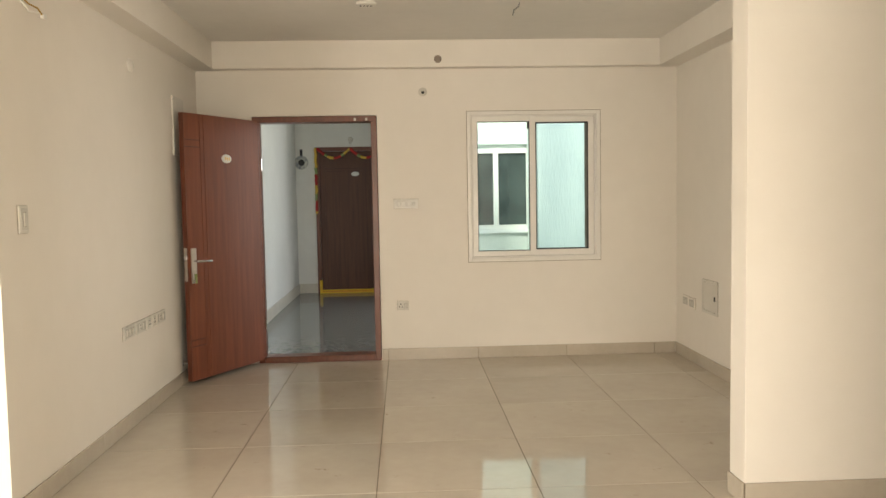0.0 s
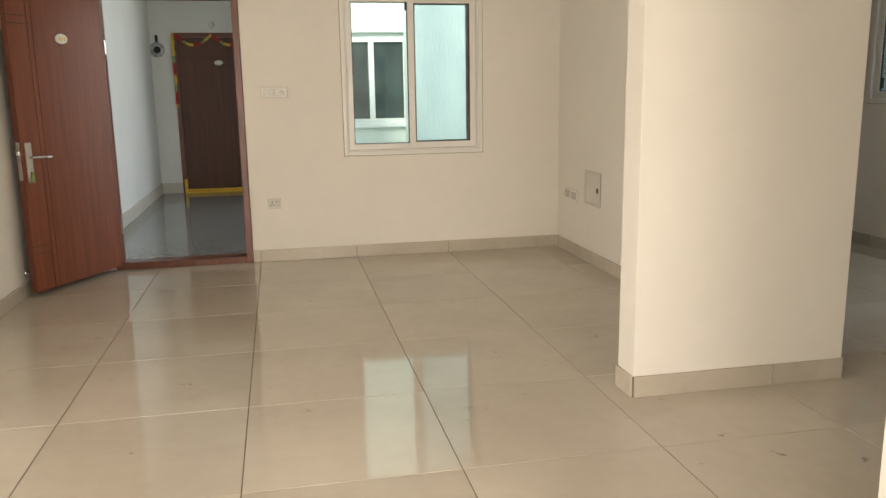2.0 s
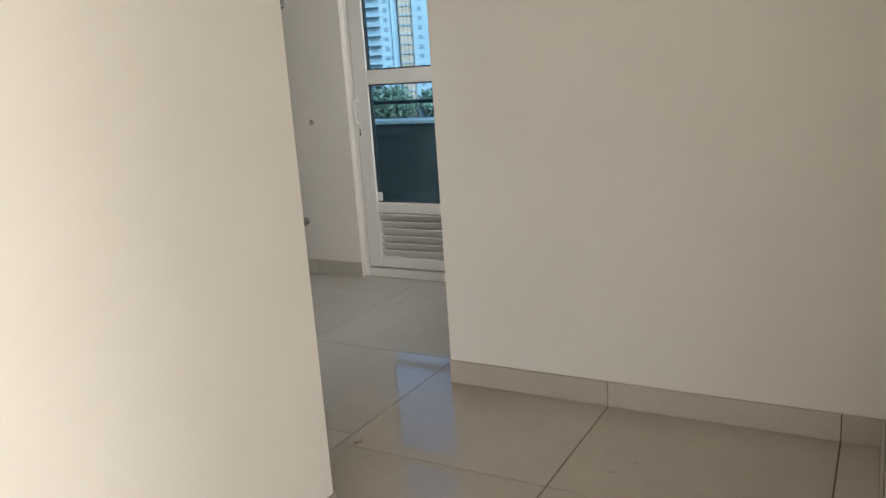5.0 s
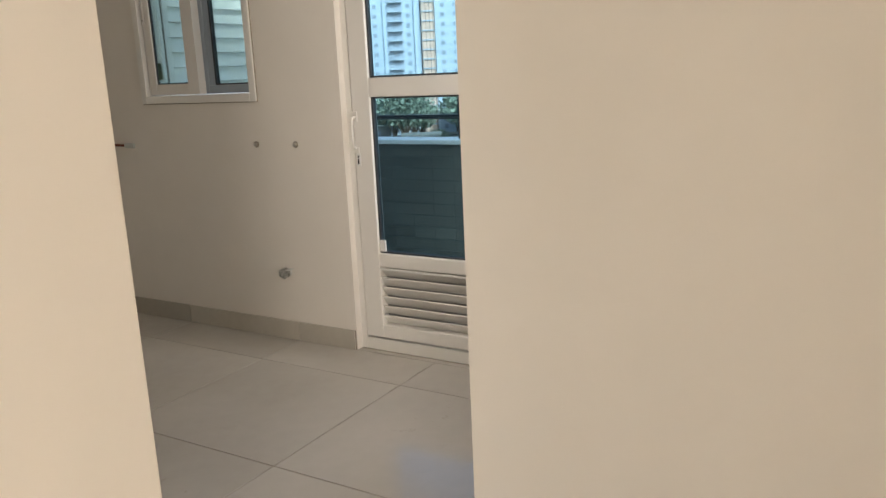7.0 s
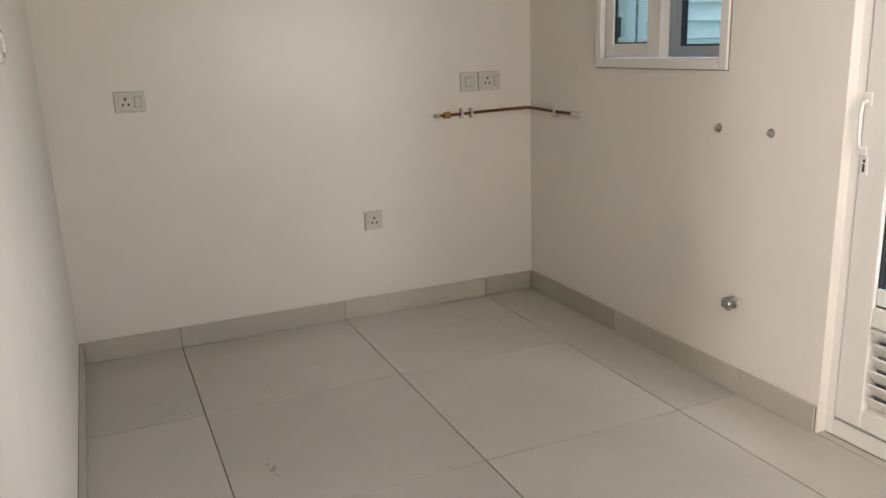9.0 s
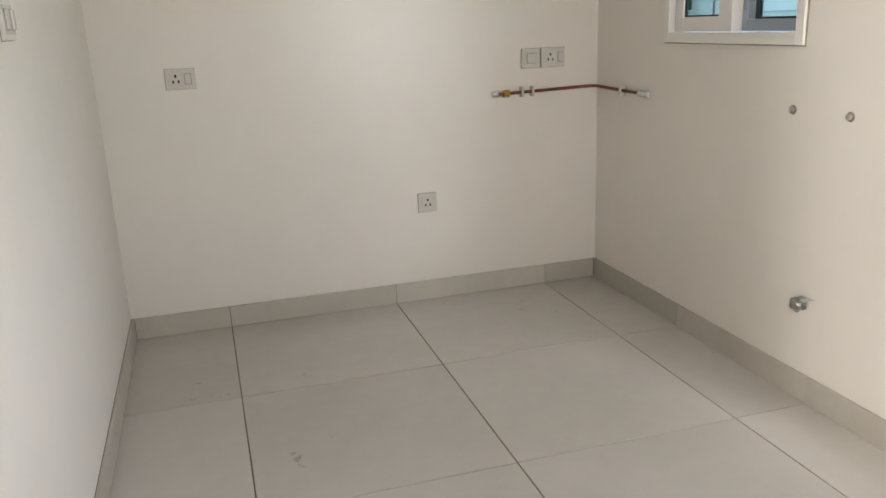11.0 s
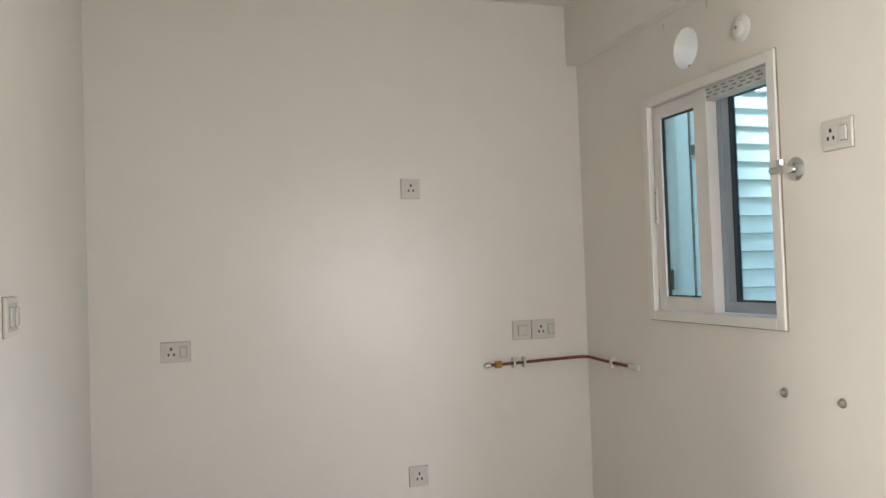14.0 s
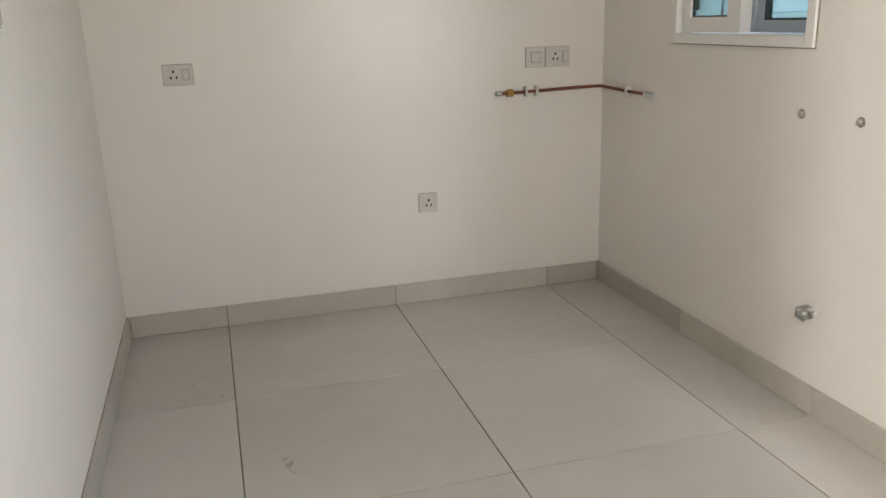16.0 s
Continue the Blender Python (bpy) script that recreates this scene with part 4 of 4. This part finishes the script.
# ---- far view ----
ground = structure("ground", box_bm([(-1500, -1500, -26, 1500, 1500, -25)]), M_LAND)
B0 = radians(54.5)
tower = thing("apartment_tower", pose(270 * math.sin(B0), 270 * math.cos(B0), -25, 0, 0, -math.degrees(B0)), "tall pale blue-grey apartment tower with rows of small windows", "building")
part("wall", box_bm([(-17, 0, 0, 15.2, 16, 105)]), M_TOWER, tower)
# Darker strips on the flat face paint the shade of recessed bays.
for x in (-6.1, 7.1):
    part("recess_shade", box_bm([(x - 2.4, -0.3, 0, x + 2.4, 0.0, 104)]), M_TREC, tower)
for x in (-13.2, -2.8, 3.6, 13.6):
    part("pilaster", box_bm([(x - 0.5, -0.8, 0, x + 0.5, -0.0, 104)]), M_TOWER, tower)
for k in range(34):
    z = 1.5 + 3 * k
    for x in (-15.2, -9.7, 0.5, 11.3):
        part("window", box_bm([(x - 0.65, -0.15, z, x + 0.65, 0.05, z + 1.25)]), M_TWIN, tower)
    for x in (-6.1, 7.1):
        balcony = part("balcony", box_bm([(x - 2.3, -1.7, z - 1.3, x + 2.3, -0.3, z - 1.05), (x - 2.3, -1.7, z - 0.35, x + 2.3, -1.62, z - 0.25)]), M_TOWER, tower)
        part("balustrade", box_bm([(x - 2.25, -1.66, z - 1.05, x + 2.25, -1.63, z - 0.35)]), M_TREC, balcony)
        part("window", box_bm([(x - 0.9, -0.35, z - 0.9, x + 0.9, -0.29, z + 1.1)]), M_TWIN, tower)
site = thing("building_site", pose(270 * math.sin(B0), 270 * math.cos(B0), -25, 0, 0, -math.degrees(B0)), "unfinished tower wrapped in pinkish scaffold screens", "building")
part("core", box_bm([(15.4, -1.2, 0, 19.6, 10, 100)]), M_SCAF, site)
for k in range(33):
    part("floor_edge", box_bm([(15.3, -1.6, 3 * k, 19.7, -1.2, 3 * k + 0.4)]), M_TOWER, site)
for k in range(4):
    part("pole", box_bm([(15.6 + 1.2 * k, -1.8, 0, 15.75 + 1.2 * k, -1.65, 100)]), M_HOUSE, site)
wing = thing("apartment_tower", pose(270 * math.sin(B0), 270 * math.cos(B0), -25, 0, 0, -math.degrees(B0)), "second pale blue-grey apartment tower beyond the scaffolded one", "building")
part("wall", box_bm([(20.0, 0.5, 0, 40, 16, 103)]), M_TOWER, wing)
for k in range(33):
    for x in (22.5, 26.5, 31.0, 36.0):
        part("window", box_bm([(x - 0.65, 0.35, 1.5 + 3 * k, x + 0.65, 0.55, 2.75 + 3 * k)]), M_TWIN, wing)


def house(x, y, w, d, h, turn):
    e = thing("low_house", pose(x, y, -25, 0, 0, turn), "low pale plastered building far below the balcony", "building", "low buildings")
    part("wall", box_bm([(-w / 2, -d / 2, 0, w / 2, d / 2, h)]), M_HOUSE, e)
    part("roof", box_bm([(-w / 2 - 0.3, -d / 2 - 0.3, h, w / 2 + 0.3, d / 2 + 0.3, h + 0.5)]), M_HOUSE, e)
    for k in range(max(1, int(h // 3))):
        for j in range(max(2, int(w // 4))):
            part("window", box_bm([(-w / 2 + 1 + 4 * j, -d / 2 - 0.12, 1 + 3 * k, -w / 2 + 2.6 + 4 * j, -d / 2, 2.4 + 3 * k)]), M_TWIN, e)


for i in range(64):
    b = radians(rng.uniform(46, 66))
    r = rng.uniform(230, 262) if i < 24 else rng.uniform(150, 225)
    house(r * math.sin(b), r * math.cos(b), rng.uniform(7, 13), rng.uniform(6, 9), rng.choice((3.5, 6.5, 6.5, 9.5)), -math.degrees(b) + rng.uniform(-15, 15))


def tree_mesh(seed):
    r2 = random.Random(seed)
    bm = bmesh.new()
    for k in range(1100):
        v = Vector((r2.gauss(0, 1), r2.gauss(0, 1), r2.gauss(0, 0.7)))
        v = v / max(v.length, 0.01) * r2.uniform(1.2, 3.4)
        c = Vector((v.x, v.y, 7.5 + v.z * 0.8))
        a, b2 = Vector((r2.gauss(0, 1), r2.gauss(0, 1), r2.gauss(0, 1))).normalized(), Vector((r2.gauss(0, 1), r2.gauss(0, 1), r2.gauss(0, 1))).normalized()
        s = r2.uniform(0.18, 0.42)
        bm.faces.new([bm.verts.new(c + a * s), bm.verts.new(c + b2 * s), bm.verts.new(c - a * s), bm.verts.new(c - b2 * s * 0.7)])
    return bm


tree = thing("tree", pose(0, 0, -25), "broad green tree far below the balcony", "tree", "far trees")
part("trunk", lathe_bm([(0.5, 0), (0.35, 3), (0.22, 6.5)], 8), M_BARK, tree)
for a in range(4):
    part("limb", tube_bm([(0, 0, 3.6), (0.8 * math.cos(a * 1.6), 0.8 * math.sin(a * 1.6), 5.2), (1.9 * math.cos(a * 1.6), 1.9 * math.sin(a * 1.6), 7)], 0.13, 6), M_BARK, tree)
part("crown", tree_mesh(3), M_LEAF, tree)
spots_ = []
for i in range(90):
    b, r = radians(rng.uniform(45, 67)), (rng.uniform(226, 264) if i < 46 else rng.uniform(120, 226))
    spots_.append((r * math.sin(b), r * math.cos(b)))
tree.matrix_world = pose(*spots_[0], -25)
for i, (x, y) in enumerate(spots_[1:]):
    c = copy_thing(tree, pose(x, y, -25, 0, 0, rng.uniform(0, 360)))
    c.scale = (rng.uniform(1.7, 2.2) if i < 46 else 0.85,) * 3

# ---- pieces: floor tiles and skirting, last ----
def tile_mesh(w, d, t=0.02, name="tile"):
    me = bpy.data.meshes.new(name)
    b = 0.0012
    bm = box_bm([(0, 0, -t, w, d, 0)])
    top = [e for e in bm.edges if all(v.co.z > -0.001 for v in e.verts)]
    bmesh.ops.bevel(bm, geom=top, offset=b, segments=1, affect="EDGES")
    bm.to_mesh(me)
    bm.free()
    return me


meshes = {}
def lay(x0, x1, y0, y1, parent, material, key, z=0.0, gap=0.0021):
    w, d = round(x1 - x0 - 2 * gap, 4), round(y1 - y0 - 2 * gap , 4)
    if w < 0.01 or d < 0.01:
        return
    k = (key, w, d)
    if k not in meshes:
        meshes[k] = tile_mesh(w, d)
        meshes[k].materials.append(material)
    o = new("tile", meshes[k])
    o.location = (x0 + gap, y0 + gap, z)
    o.parent = parent


def grid(x0, x1, y0, y1, gx, gy, step, parent, material, key):
    xs = [x0] + [gx + step * k for k in range(-30, 31) if x0 + 0.03 < gx + step * k < x1 - 0.03] + [x1]
    ys = [y0] + [gy + step * k for k in range(-30, 31) if y0 + 0.03 < gy + step * k < y1 - 0.03] + [y1]
    for a, b in zip(xs, xs[1:]):
        for c, d in zip(ys, ys[1:]):
            lay(a, b, c, d, parent, material, key)


grid(-4.0, 1.43, -3.0, 1.6, 0.4, 4.0, 0.8, floor, M_TILE, "p")
grid(1.43, 4.776, -1.6, 1.6, 0.4, 4.0, 0.8, floor, M_TILE, "p")
grid(-4.0, 3.52, 1.6, 4.0, 0.4, 4.0, 0.8, floor, M_TILE, "p")
grid(-2.08, 2.32, 4.0, 7.27, 0.4, 4.0, 0.8, floor, M_TILE, "p")
grid(2.445, 4.776, 4.0, 7.215, 3.68, 4.82, 0.8, floor, M_MATT, "k")
lay(4.776, 4.816, 4.35, 5.29, floor, M_MATT, "k")
grid(3.52, 4.776, 3.885, 4.0, 3.68, 4.82, 0.8, floor, M_MATT, "k")
grid(-1.87, 0.02, 7.36, 12.42, -0.9, 7.36, 1.2, corridor_floor, M_GRANITE, "g")


def skirt(name, axis, a0, a1, c, out, start, material, h=0.1, label="", step=0.8):
    """Skirting pieces along a wall; c is the wall's face and out (+1 or -1) the side that the room lies on."""
    base = tagged(part(name, box_bm([((a0, min(c, c + out * 0.0025), 0, a1, max(c, c + out * 0.0025), h - 0.002) if axis == "x" else (min(c, c + out * 0.0025), a0, 0, max(c, c + out * 0.0025), a1, h - 0.002))]), M_GROUT), label=label, kind="structure")
    cuts = [a0] + [start + step * k for k in range(-12, 13) if a0 + 0.02 < start + step * k < a1 - 0.02] + [a1]
    for s, e in zip(cuts, cuts[1:]):
        s, e = s + 0.0015, e - 0.0015
        lo, hi = sorted((c + out * 0.0025, c + out * 0.013))
        part("skirting_piece", box_bm([(s, lo, 0.001, e, hi, h) if axis == "x" else (lo, s, 0.001, hi, e, h)], 0.0015), material, base)


skirt("baseboard_north", "x", -0.455, 2.19, 7.21, -1, 0.4, M_SKIRT, label="beige tile skirting")
skirt("baseboard_north_corner", "x", -1.99, -1.545, 7.21, -1, 0.4, M_SKIRT, label="beige tile skirting")
skirt("baseboard_west", "y", 3.74, 7.20, -2.01, 1, 4.0, M_SKIRT, label="beige tile skirting")
skirt("baseboard_return", "x", -4.0, -2.01, 3.74, -1, 0.4, M_SKIRT)
skirt("baseboard_east", "y", 3.866, 7.20, 2.204, -1, 4.0, M_SKIRT, label="beige tile skirting")
skirt("baseboard_stub_front", "x", 1.305, 2.371, 3.70, -1, 2.0, M_SKIRT, label="beige tile skirting")
skirt("baseboard_stub_side", "y", 3.70, 3.866, 1.305, -1, 4.0, M_SKIRT)
skirt("baseboard_stub_end", "y", 3.70, 3.866, 2.371, 1, 4.0, M_SKIRT)
skirt("baseboard_passage", "y", 2.27, 3.885, 3.448, -1, 3.2, M_SKIRT, label="beige tile skirting")
skirt("baseboard_passage_south", "x", 1.36, 3.44, 2.27, 1, 2.0, M_SKIRT)
skirt("baseboard_bedroom_corner", "y", 2.101, 2.27, 1.36, -1, 4.0, M_SKIRT)
skirt("baseboard_kitchen_north", "x", 2.46, 4.762, 7.215, -1, 2.88, M_SKIRTK, label="grey-beige tile skirting")
skirt("baseboard_kitchen_east", "y", 5.268, 7.215, 4.776, -1, 4.82, M_SKIRTK, label="grey-beige tile skirting")
skirt("baseboard_kitchen_west", "y", 3.866, 7.215, 2.445, 1, 4.82, M_SKIRTK, label="grey-beige tile skirting")
skirt("baseboard_corridor", "y", 7.36, 12.42, -1.87, 1, 7.36, M_CSKIRT, h=0.15, step=0.6)
skirt("baseboard_corridor_end", "x", -1.857, -1.58, 12.42, -1, 7.36, M_CSKIRT, h=0.15, step=0.6)

first = None
for r in range(13):
    for k in range(23):
        if first is None:
            first = o = part("slate_tile", box_bm([(-0.008, 0.0006, 0.0015, 0, 0.1594, 0.0765)]), M_PARA, parapet)
        else:
            o = new("slate_tile", first.data)
            o.parent = parapet
        o.location = (6.21, 3.9 + 0.16 * k, 0.865 - 0.078 * (r + 1))
